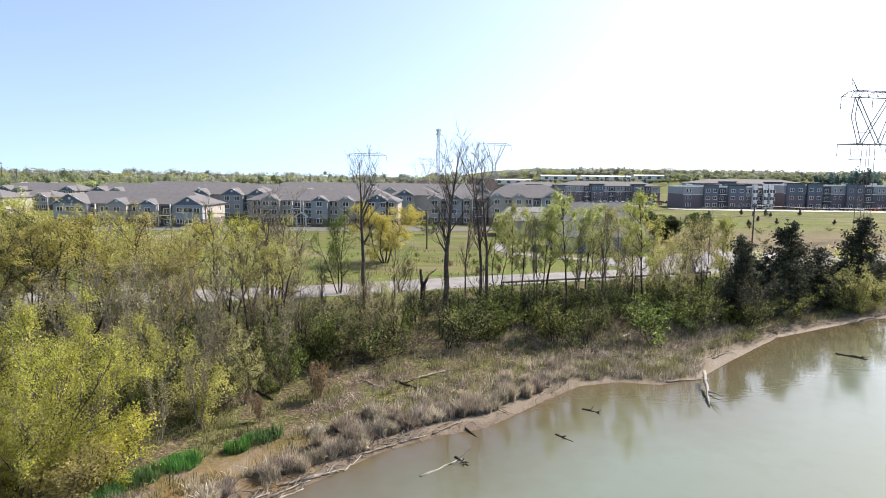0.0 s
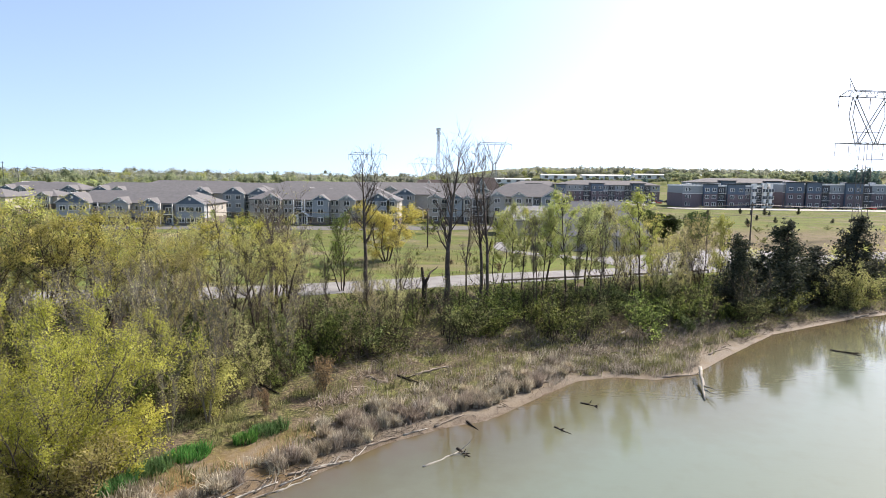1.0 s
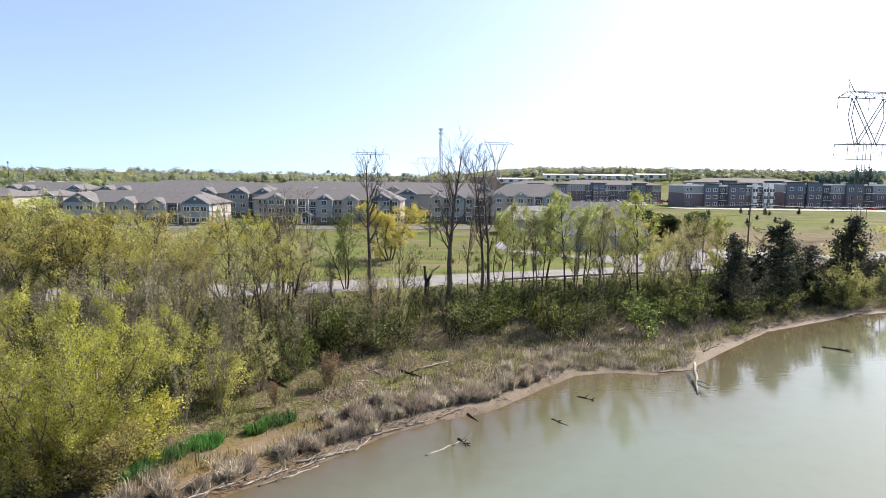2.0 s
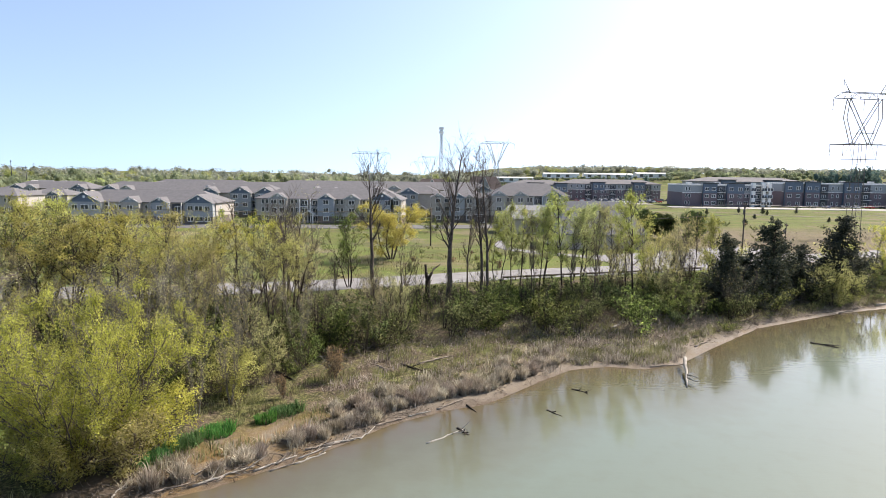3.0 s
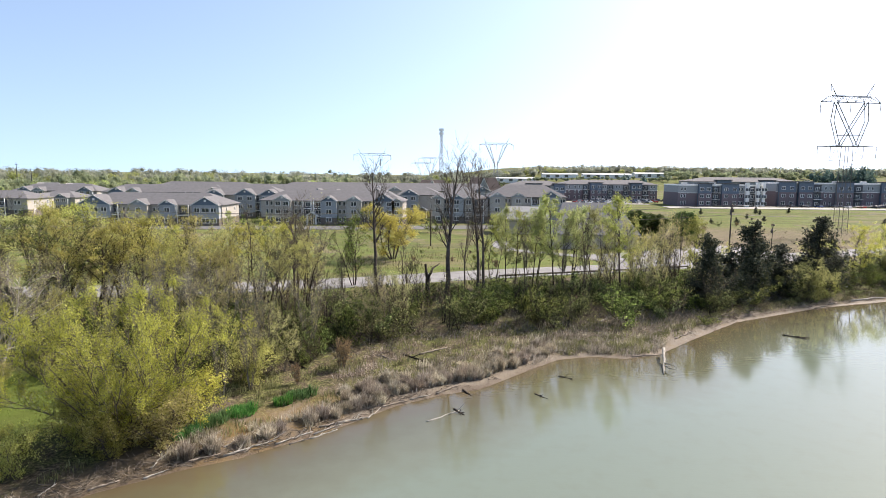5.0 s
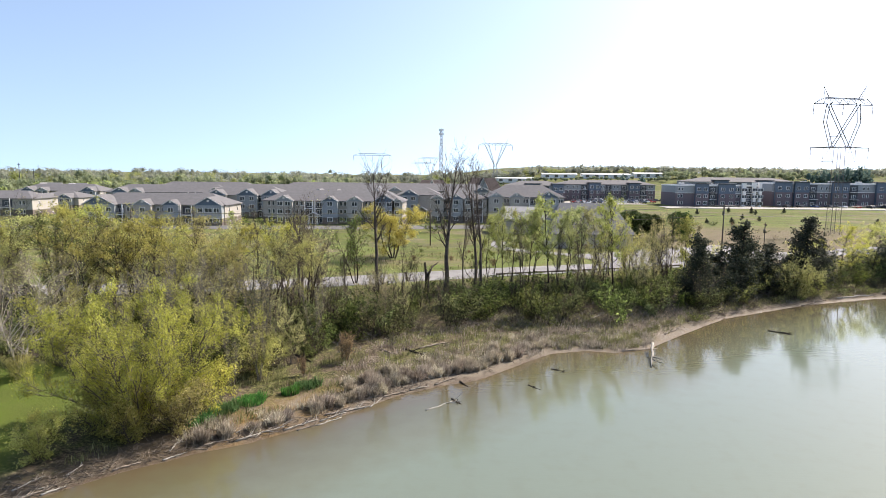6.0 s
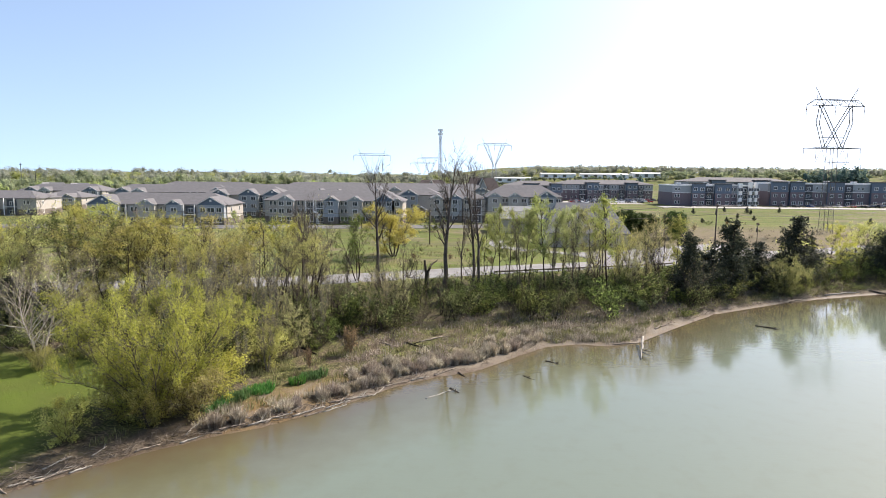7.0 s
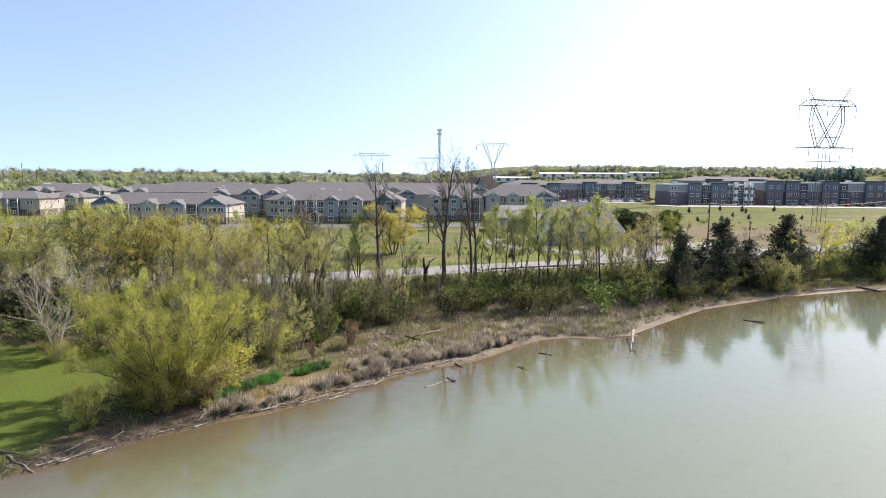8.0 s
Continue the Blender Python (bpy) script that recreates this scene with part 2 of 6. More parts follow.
def height(x, y):
    """Height of the ground, with the lake's level at nought."""
    x, y = np.asarray(x, float), np.asarray(y, float)
    ys, ye = shore(x), road_mid(x) - 6.0
    d = y - ys
    t = d / np.maximum(ye - ys, 8)
    z = np.where(d < 0, np.maximum(0.14 * d, -2.2), np.interp(t, [0, 0.03, 0.1, 0.45, 0.62, 0.9, 1], [0, 0.12, 0.35, 0.85, 1.15, 2.3, 2.5]))
    z = z + 0.06 * np.sin(x * 0.9 + 2 * np.sin(y * 0.37)) * np.sin(y * 0.7 + 0.5 * x) * smooth(d, 1.5, 4) * (1 - smooth(t, 0.8, 1.0))
    z = z + smooth(y, 140, 280) * smooth(x, 20, 90) * 2.9 - smooth(y, 112, 165) * (1 - smooth(x, 20, 60)) * 0.6
    far = np.hypot(x, y - 60)
    z = z + np.where(y > 60, smooth(far, 300, 1150) * (11 + 4 * np.sin(x * 0.004 + 1.0) + 3 * np.sin(x * 0.011)), 0)
    z = z + smooth(y, 480, 600) * smooth(x, -60, 130) * 10.0
    z = z + np.where(y < -200, smooth(far, 320, 480) * 6.0, 0)
    return z


def ground_at(x, y):
    return float(height(x, y))


# ---- ground, water, roads ----
def graded(lo, hi, step, far_lo, far_hi, grow_by=1.16):
    mid = list(np.arange(lo, hi + 1e-6, step))
    out, s, v = [], step, lo
    while v > far_lo:
        s *= grow_by
        v -= s
        out.append(v)
    left = out[::-1]
    out, s, v = [], step, mid[-1]
    while v < far_hi:
        s *= grow_by
        v += s
        out.append(v)
    return np.array(left + mid + out)


def sheet(xs, ys, zfun):
    X, Y = np.meshgrid(xs, ys)
    Z = zfun(X, Y)
    v = np.stack([X.ravel(), Y.ravel(), Z.ravel()], 1)
    n = len(xs)
    i = (np.arange(len(ys) - 1)[:, None] * n + np.arange(n - 1)[None]).ravel()
    return v, np.stack([i, i + 1, i + n + 1, i + n], 1), X.ravel(), Y.ravel()


def put_attr(me, name, values):
    me.attributes.new(name, "FLOAT", "POINT").data.foreach_set("value", np.asarray(values, np.float32))


def lawn_mask(x, y):
    edge = -28 - 0.35 * np.maximum(y - 34, 0)
    return smooth(edge - x, -1.5, 2.0) * smooth(46.0 - y, -1.0, 3.0)


gm = Mat("ground", 0.95, 0, 0.15)
d_, t_, lawn_ = gm.attr("shore"), gm.attr("bank"), gm.attr("lawn")
big, mid_n, fine, tiny = gm.noise(0.09, 4), gm.noise(0.55, 5), gm.noise(4.5, 6, 0.7), gm.noise(16, 4)
mud = gm.mix(fine, (0.095, 0.078, 0.058), (0.238, 0.205, 0.162))
mud = gm.mix(gm.math("MULTIPLY", gm.span(mid_n, 0.45, 0.65), 0.6), mud, (0.17, 0.135, 0.09))
mud = gm.mix(gm.math("MULTIPLY", gm.attr("ochre"), gm.span(mid_n, 0.35, 0.6)), mud, (0.17, 0.112, 0.048))
# the willow's shade over the left mud is mixed into its colour
mud = gm.mix(gm.attr("bank_shade"), mud, gm.mix(fine, (0.032, 0.025, 0.018), (0.095, 0.075, 0.052)))
wet = gm.mix(fine, (0.075, 0.055, 0.038), (0.14, 0.105, 0.072))
litter = gm.ramp(fine, [(0.36, (0.022, 0.017, 0.012)), (0.5, (0.08, 0.06, 0.04)), (0.66, (0.2, 0.16, 0.11))])
moss = gm.ramp(fine, [(0.36, (0.022, 0.024, 0.01)), (0.5, (0.075, 0.08, 0.024)), (0.66, (0.21, 0.21, 0.075))])
marsh = gm.mix(gm.span(mid_n, 0.4, 0.62), litter, moss)
grass = gm.ramp(tiny, [(0.25, (0.06, 0.088, 0.018)), (0.5, (0.1, 0.135, 0.028)), (0.8, (0.155, 0.185, 0.05))])
dry = gm.ramp(tiny, [(0.3, (0.075, 0.06, 0.034)), (0.7, (0.15, 0.122, 0.07))])
field = gm.mix(gm.math("MAXIMUM", gm.attr("rough_field"), gm.span(big, 0.5, 0.66)), grass, dry)
strip = gm.node("ShaderNodeMapping")
gm.link(gm.coords(), strip.inputs["Vector"])
strip.inputs["Scale"].default_value = (0.02, 0.16, 1.0)
strips = gm.noise(1.0, 4, 0.6, strip.outputs["Vector"])
field = gm.mix(gm.math("MULTIPLY", gm.span(mid_n, 0.45, 0.7), 0.7), field, dry)
field = gm.mix(gm.math("MULTIPLY", gm.span(gm.noise(0.045, 5, 0.65), 0.52, 0.6), 0.75), field, gm.mix(fine, (0.1, 0.082, 0.05), (0.24, 0.2, 0.14)))
field = gm.mix(gm.math("MULTIPLY", gm.span(strips, 0.42, 0.58), 0.55), field, (0.05, 0.062, 0.018))
field = gm.mix(gm.math("MULTIPLY", gm.span(gm.noise(0.22, 5, 0.7), 0.45, 0.62), 0.6), field, gm.mix(fine, (0.08, 0.078, 0.022), (0.2, 0.185, 0.065)))
field = gm.mix(gm.math("MULTIPLY", gm.attr("rough_field"), gm.span(mid_n, 0.25, 0.6)), field, gm.mix(fine, (0.085, 0.066, 0.042), (0.21, 0.168, 0.112)))
jit = gm.math("MULTIPLY", gm.math("SUBTRACT", mid_n, 0.5), 3.4)
dj = gm.math("ADD", d_, jit)
c = gm.mix(gm.span(dj, -0.3, 1.1), wet, mud)
c = gm.mix(gm.span(dj, 2.6, 4.6), c, marsh)
tj = gm.math("ADD", t_, gm.math("MULTIPLY", jit, 0.04))
c = gm.mix(gm.span(tj, 0.5, 0.62), c, gm.mix(gm.span(big, 0.45, 0.6), litter, moss))
c = gm.mix(gm.span(tj, 0.93, 1.0), c, field)
lawn_c = gm.ramp(tiny, [(0.25, (0.042, 0.064, 0.01)), (0.5, (0.077, 0.108, 0.016)), (0.8, (0.125, 0.155, 0.028))])
c = gm.mix(lawn_, c, gm.mix(gm.math("MULTIPLY", gm.span(mid_n, 0.5, 0.8), 0.35), lawn_c, moss))
c = gm.mix(gm.math("MULTIPLY", lawn_, gm.math("MULTIPLY", gm.span(big, 0.4, 0.6), 0.5)), c, (0.07, 0.078, 0.02))
gm.color(c)
gm.link(gm.span(dj, -1.0, 2.2), gm.p.inputs["Roughness"])
gm.bump(gm.math("ADD", fine, gm.math("MULTIPLY", tiny, 0.5)), 0.7, 0.12)

gx = graded(-62, 84, 0.9, -3400, 3400)
gy = graded(6, 128, 0.9, -1200, 4200)
gv, gf, GX, GY = sheet(gx, gy, height)
me = mesh_of("ground", gv, gf, gm.m, smooth=True)
put_attr(me, "shore", (GY - shore(GX)) * (0.8 - 0.35 * smooth(GX, -24, -20) * (1 - smooth(GX, -9, -6)) + 1.3 * smooth(GX, 10, 13) * (1 - smooth(GX, 25, 28)) + 0.9 * smooth(GX, 28, 35) + 0.2 * smooth(GX, 44, 50)))
put_attr(me, "ochre", smooth(GX, -24, -18) * (1 - smooth(GX, -9, -6)))
# mask for the shade painted on the left shore
put_attr(me, "bank_shade", 0.85 * (1 - smooth(GX, -19, -15)))
put_attr(me, "bank", np.clip((GY - shore(GX)) / np.maximum(road_mid(GX) - 6 - shore(GX), 8), -1, 2))
put_attr(me, "lawn", lawn_mask(GX, GY))
put_attr(me, "rough_field", smooth(GX, 42, 66) * (1 - smooth(GY, 172, 196)) * 0.9)
thing("ground", "muddy lakeshore rising to woodland, meadow and far fields", "ground", kind="structure", me=me)

wm = Mat("murky lake water", 0.025, 0, 0.5)
deep = wm.attr("deep")
wn1, wn2 = wm.noise(0.12, 3), wm.noise(0.6, 4)
wc = wm.ramp(wm.math("ADD", deep, wm.math("MULTIPLY", wm.math("SUBTRACT", wn2, 0.5), 0.35)),
             [(0.0, (0.085, 0.066, 0.037)), (0.3, (0.09, 0.085, 0.05)), (0.65, (0.112, 0.118, 0.078)), (1.0, (0.128, 0.152, 0.113))])
wm.color(wc)
rip = wm.node("ShaderNodeMapping")
wm.link(wm.coords(), rip.inputs["Vector"])
rip.inputs["Scale"].default_value = (0.5, 1.6, 1.0)
ripple = wm.noise(1.5, 3, 0.55, rip.outputs["Vector"])
wm.bump(wm.math("ADD", ripple, wm.math("MULTIPLY", wn1, 1.2)), 0.07, 0.12)
wxs = graded(-60, 90, 1.5, -620, 620, 1.25)
wys = graded(-30, 95, 1.5, -620, 230, 1.25)
wv, wf, WX, WY = sheet(wxs, wys, lambda x, y: x * 0)
me = mesh_of("water", wv, wf, wm.m)
put_attr(me, "deep", np.clip((shore(WX) - WY) / 15, 0, 1))
thing("lake_water", "calm murky green-brown lake reflecting the pale sky", "lake", kind="structure", me=me)


def ribbon(name, pts, width, mat, label, category, lift=0.05, kerb=None):
    """A road along a line of plan points, draped on the ground."""
    p = np.array(pts, float)
    seg = np.r_[0, np.cumsum(np.hypot(*np.diff(p, axis=0).T))]
    s = np.arange(0, seg[-1], 3.0)
    q = np.stack([np.interp(s, seg, p[:, 0]), np.interp(s, seg, p[:, 1])], 1)
    for _ in range(3):
        q[1:-1] = (q[:-2] + 2 * q[1:-1] + q[2:]) / 4
    d = np.gradient(q, axis=0)
    d /= np.linalg.norm(d, axis=1)[:, None]
    nrm = np.stack([-d[:, 1], d[:, 0]], 1)
    offs = np.linspace(-0.5, 0.5, 7) * width
    rows = [q + nrm * o for o in offs]
    top = np.max([height(r[:, 0], r[:, 1]) for r in rows], axis=0) + lift
    v, f, n = [], [], len(q)
    for k, r in enumerate(rows):
        camber = 0.05 * (1 - (offs[k] / (width / 2)) ** 2)
        v += [(x, y, z + camber) for (x, y), z in zip(r, top)]
    for k in range(6):
        f += [(k * n + i, k * n + i + 1, (k + 1) * n + i + 1, (k + 1) * n + i) for i in range(n - 1)]
    f = [tuple(reversed(q4)) for q4 in f]
    for k, sgn in ((0, 1), (6, -1)):
        base = len(v)
        v += [(x, y, z - 0.35) for (x, y), z in zip(rows[k], top)]
        f += [(k * n + i, base + i, base + i + 1, k * n + i + 1)[::sgn] for i in range(n - 1)]
    return thing(name, label, category, kind="structure", me=mesh_of(name, v, f, mat)), q, nrm, top


rx = np.array([-400, -250, -150] + list(np.arange(-100, 121, 6)) + [160, 250, 400], float)
road_ob, rq, rn, rtop = ribbon("road", np.stack([rx, road_mid(rx)], 1), 8.6, asphalt_old, "worn pale grey asphalt road along the wooded bank", "road")
ribbon("side_road", [(42, 108), (36, 114), (28, 119.5), (20, 124), (14, 130), (12.5, 139), (15, 152)], 3.6, asphalt_old, "pale side road curving across the meadow", "road", 0.06)
ribbon("apartment_drive", [(-170, 178), (-120, 180), (-80, 183), (-40, 187), (0, 192), (40, 205), (60, 230)], 13.0, asphalt, "asphalt parking drive before the apartment blocks", "road", 0.07)
ribbon("far_lot", [(56, 318), (80, 318), (104, 318)], 44.0, concrete, "pale concrete car park between the brick blocks", "road", 0.07)
ribbon("brick_lot", [(100, 272), (160, 270), (240, 268), (330, 275)], 14.0, concrete, "pale concrete lot before the brick blocks", "road", 0.07)


# ---- plants ----
class Plant:
    def __init__(self, seed):
        self.g = np.random.default_rng(seed)
        self.v, self.f, self.n = [], [], 0
        self.tv, self.tf, self.tn = [], [], 0
        self.leaves = []

    def branch(self, p, d, length, r0, r1, n=4, sides=4, up=0.15, wob=0.12, fine=False):
        pts, dirs = [np.array(p, float)], []
        d = np.array(d, float)
        for k in range(n):
            d = d + self.g.normal(0, wob, 3) + np.array([0, 0, up / n])
            d /= np.linalg.norm(d)
            dirs.append(d.copy())
            pts.append(pts[-1] + d * length / n)
        ring, faces = [], []
        for k, q in enumerate(pts):
            dd = dirs[min(k, n - 1)]
            u = np.cross(dd, (0.3, 0.9, 0.31) if abs(dd[2]) > 0.6 else (0, 0, 1.0))
            u /= np.linalg.norm(u)
            s = np.cross(dd, u)
            r = r0 + (r1 - r0) * k / n
            for j in range(sides):
                a = 2 * math.pi * j / sides
                ring.append(q + (u * math.cos(a) + s * math.sin(a)) * r)
        base = self.tn if fine else self.n
        for k in range(n):
            for j in range(sides):
                a, b = k * sides + j, k * sides + (j + 1) % sides
                faces.append((base + a, base + b, base + b + sides, base + a + sides))
        if fine:
            self.tv += ring
            self.tf += faces
            self.tn += len(ring)
        else:
            self.v += ring
            self.f += faces
            self.n += len(ring)
        return pts, dirs

    def tube(self, pts, radii, sides):
        for k, (q, r) in enumerate(zip(pts, radii)):
            dd = pts[min(k + 1, len(pts) - 1)] - pts[max(k - 1, 0)]
            dd = dd / np.linalg.norm(dd)
            u = np.cross(dd, (0.3, 0.9, 0.31) if abs(dd[2]) > 0.6 else (0, 0, 1.0))
            u /= np.linalg.norm(u)
            w = np.cross(dd, u)
            self.v += [q + (u * math.cos(2 * math.pi * j / sides) + w * math.sin(2 * math.pi * j / sides)) * r for j in range(sides)]
        for k in range(len(pts) - 1):
            for j in range(sides):
                a, b = self.n + k * sides + j, self.n + k * sides + (j + 1) % sides
                self.f.append((a, b, b + sides, a + sides))
        self.n += len(pts) * sides
        return pts

    def along(self, pts, t):
        k = min(int(t * (len(pts) - 1)), len(pts) - 2)
        w = t * (len(pts) - 1) - k
        return pts[k] * (1 - w) + pts[k + 1] * w

    def side(self, d, angle):
        a = self.g.normal(0, 1, 3)
        a -= d * np.dot(a, d)
        a /= np.linalg.norm(a) + 1e-9
        return d * math.cos(angle) + a * math.sin(angle)

    def sprinkle(self, pts, count, jitter, lo=0.1):
        for _ in range(count):
            self.leaves.append(self.along(pts, self.g.uniform(lo, 1)) + self.g.normal(0, jitter, 3))


def guard_rail(x0, x1):
    """Low rail on posts along the near edge of the road."""
    ob = thing("guard_rail", "low dark weathered guard rail along the road's edge", "guard rail", pose(x0, float(road_mid(x0)) - 5.2, 2.4))
    xs = np.arange(x0, x1, 2.0)
    o = np.array(ob.matrix_world.translation)
    pts = [np.array([x, float(road_mid(x)) - 5.2, ground_at(x, float(road_mid(x)) - 5.2)]) - o for x in xs]
    for q in pts:
        piece("post", Solid().box(q[0] - 0.08, q[1] - 0.08, q[2] - 0.3, q[0] + 0.08, q[1] + 0.08, q[2] + 0.72).mesh("post", wood_pole), ob)
    rail = Plant(1)
    rail.tube([q + (0, -0.13, 0.58) for q in pts], [0.15] * len(pts), 6)
    piece("rail", mesh_of("rail", np.array(rail.v), rail.f, rail_steel), ob)
    return ob


guard_rail(9, 46)
ribbon("apron", [(30, 112.5), (44, 119), (56, 125.5), (74, 136)], 15.0, asphalt_old, "pale grey paved apron beside the road", "road", 0.055)


def grow(seed, h=10, stems=1, splay=0.0, r=0.16, first=0.35, limbs=10, reach=0.33, angle=0.9, rise=0.5, subs=5, twigs=4,
         leaf_n=4, jit=0.16, shape="round", wob=0.07, trunk_n=7, twig_len=0.9, sub_leaf=2, base_ring=0.12, top_bias=1.0, dome=0.0):
    """Trunk, limbs, branches, twigs, and the spots where leaves sit."""
    P = Plant(seed)
    g = P.g
    for s in range(stems):
        az = 2 * math.pi * (s + g.uniform(0, 0.7)) / stems
        tilt = splay * g.uniform(0.35, 1.0) if stems > 1 else g.normal(0, 0.03)
        hh = h * (g.uniform(0.72, 1.0) if stems > 1 else 1.0)
        hh *= 1 - dome * (tilt / max(splay, 0.01)) ** 2
        d0 = np.array([math.cos(az) * math.sin(tilt), math.sin(az) * math.sin(tilt), math.cos(tilt)])
        p0 = np.array([math.cos(az), math.sin(az), 0]) * (base_ring * r * 12 if stems > 1 else 0) + np.array([0, 0, -0.25])
        rs = r * (0.75 if stems > 1 else 1)
        trunk, td = P.branch(p0, d0, hh / max(math.cos(tilt), 0.5), rs, rs * 0.12, trunk_n if h > 5 else 4, 6 if h > 5 else 3, 0.25, wob)
        for k in range(limbs):
            t = first + (0.97 - first) * ((k + g.uniform(0, 0.9)) / limbs) ** (1 / top_bias)
            q = P.along(trunk, min(t, 0.985))
            u = (t - first) / (1 - first)
            prof = {"round": math.sin(math.pi * (0.12 + 0.8 * u)) ** 0.7, "cone": 1.05 - u, "vase": 0.45 + 0.6 * u * (1.35 - u), "spire": 0.6 * (1.1 - u) + 0.25}[shape]
            L = reach * h * prof * g.uniform(0.7, 1.2)
            d = P.side(td[min(int(t * len(td)), len(td) - 1)], angle * g.uniform(0.75, 1.2) * (1 - 0.35 * u))
            rl = max(rs * (1 - t) * 0.55, 0.02) + 0.012
            lp, ld = P.branch(q, d, L, rl, rl * 0.25, 4 if h > 5 else 2, 4 if h > 5 else 3, rise, wob * 1.6)
            for m in range(subs):
                tt = g.uniform(0.25, 1.0)
                sp, sd = P.branch(P.along(lp, tt), P.side(ld[min(int(tt * 4), len(ld) - 1)], g.uniform(0.4, 0.9)), L * g.uniform(0.28, 0.5) * (1.3 - 0.5 * tt), rl * 0.35 + 0.006, 0.008, 2 if h > 5 else 1, 3, rise * 0.7, wob * 1.8, h > 5)
                P.sprinkle(sp, sub_leaf, jit, 0.45)
                if h <= 5 and (m % 2 or (m and sub_leaf)):
                    del P.v[-6:], P.f[-3:]
                    P.n -= 6
                for w in range(twigs):
                    tw, _ = P.branch(P.along(sp, g.uniform(0.3, 1)), P.side(sd[-1], g.uniform(0.3, 0.9)), twig_len * g.uniform(0.5, 1.2), 0.011, 0.004, 1, 3, rise * 0.5, 0.12, h > 5)
                    P.sprinkle(tw, leaf_n, jit)
    return P


def leaf_mesh(name, centres, size, mat, seed=0, flat=0.0, ratio=0.5):
    g = np.random.default_rng(seed + 77)
    c = np.array(centres)
    n = len(c)
    a = g.normal(0, 1, (n, 3))
    a[:, 2] *= 1 - flat
    a /= np.linalg.norm(a, axis=1)[:, None]
    b = np.cross(a, g.normal(0, 1, (n, 3)))
    b /= np.linalg.norm(b, axis=1)[:, None]
    s = size * g.uniform(0.55, 1.35, n)[:, None]
    if n > 300:
        v = np.stack([c - a * s + b * s * ratio * 1.3, c - a * s - b * s * ratio * 1.3, c + a * s * 1.1], 1).reshape(-1, 3)
        return mesh_of(name, v, np.arange(3 * n).reshape(-1, 3), mat)
    v = np.stack([c - a * s, c + b * s * ratio, c + a * s, c - b * s * ratio], 1).reshape(-1, 3)
    return mesh_of(name, v, np.arange(4 * n).reshape(-1, 4), mat)


protos = {}


def species(key, P, wood, twig, leaf, leaf_size, name, seed=0):
    """Meshes for one kind of plant."""
    protos[key] = (name, mesh_of("trunk", np.array(P.v), P.f, wood, smooth=True),
                   mesh_of("bough", np.array(P.tv), P.tf, twig) if P.tv else None,
                   leaf_mesh("crown", P.leaves, leaf_size, leaf, seed) if leaf is not None and P.leaves else None,
                   max(v[2] for v in P.v + P.tv))


first_of = {}


def plant(key, x, y, h, turn=0.0, wide=1.0, label="", category="tree", group=""):
    """Stands a plant of that height on the ground; the first of a kind is built, the others are copies."""
    name, trunk, branches, crown, tall = protos[key]
    s = h / tall
    m = pose(x, y, ground_at(x, y) - 0.05, 0, 0, turn) @ Matrix.Diagonal((s * wide, s * wide, s, 1))
    if key not in first_of:
        ob = new(name)
        piece("trunk", trunk, ob)
        if branches:
            tagged(piece("bough", branches, ob), kind="stuff")
        if crown:
            piece("crown", crown, ob)
        ob.matrix_world = m
        first_of[key] = ob
    else:
        src = first_of[key]
        keep = src.scale.copy()
        src.scale = (1, 1, 1)
        ob = copy_thing(src, m)
        src.scale = keep
    return tagged(ob, label, category, group)


species("willow", grow(11, 11, 24, 1.0, 0.08, 0.1, 10, 0.2, 0.85, 0.6, 6, 4, 14, 0.13, "round", 0.06, 8, 0.75, 15, dome=0.42), bark, twig_grey, leaf_willow, 0.047, "willow_tree")
species("yellow_a", grow(21, 12, 3, 0.42, 0.16, 0.42, 12, 0.33, 1.05, 0.32, 6, 2, 10, 0.15, "round", 0.09, 7, 0.6, 24), bark_dark, bark_dark, leaf_yellow, 0.072, "budding_tree")
species("yellow_b", grow(22, 11, 2, 0.3, 0.18, 0.38, 15, 0.4, 1.1, 0.28, 6, 2, 10, 0.15, "round", 0.11, 7, 0.6, 24), bark_dark, bark_dark, leaf_yellow, 0.072, "budding_tree")
species("bud_a", grow(31, 12, 4, 0.36, 0.12, 0.22, 12, 0.3, 0.9, 0.5, 4, 2, 9, 0.13, "vase", 0.08, 7, 1.0, 12), bark, twig_grey, leaf_bud, 0.075, "budding_tree")
species("bud_b", grow(32, 11, 3, 0.42, 0.14, 0.2, 13, 0.36, 0.95, 0.45, 5, 2, 9, 0.13, "round", 0.09, 7, 1.0, 9), bark, twig_grey, leaf_bud, 0.075, "budding_tree")
species("bare_a", grow(41, 20, 1, 0, 0.33, 0.42, 20, 0.23, 0.75, 0.8, 6, 4, 0, 0.1, "round", 0.05, 9, 1.2, 0), bark, bark, None, 0.1, "bare_tree")
species("bare_b", grow(42, 18, 2, 0.13, 0.27, 0.4, 15, 0.23, 0.8, 0.75, 6, 4, 0, 0.1, "vase", 0.05, 9, 1.2, 0), bark, bark, None, 0.1, "bare_tree")
species("bare_c", grow(43, 13, 3, 0.4, 0.2, 0.25, 12, 0.34, 0.95, 0.45, 6, 4, 1, 0.1, "vase", 0.11, 8, 1.2, 0), bark_dark, bark, leaf_bud, 0.06, "bare_tree")
species("lime_a", grow(51, 13, 1, 0, 0.13, 0.42, 16, 0.25, 1.0, 0.45, 5, 3, 7, 0.17, "round", 0.07, 8, 0.5, 24), bark_dark, bark, leaf_lime, 0.085, "slender_tree")
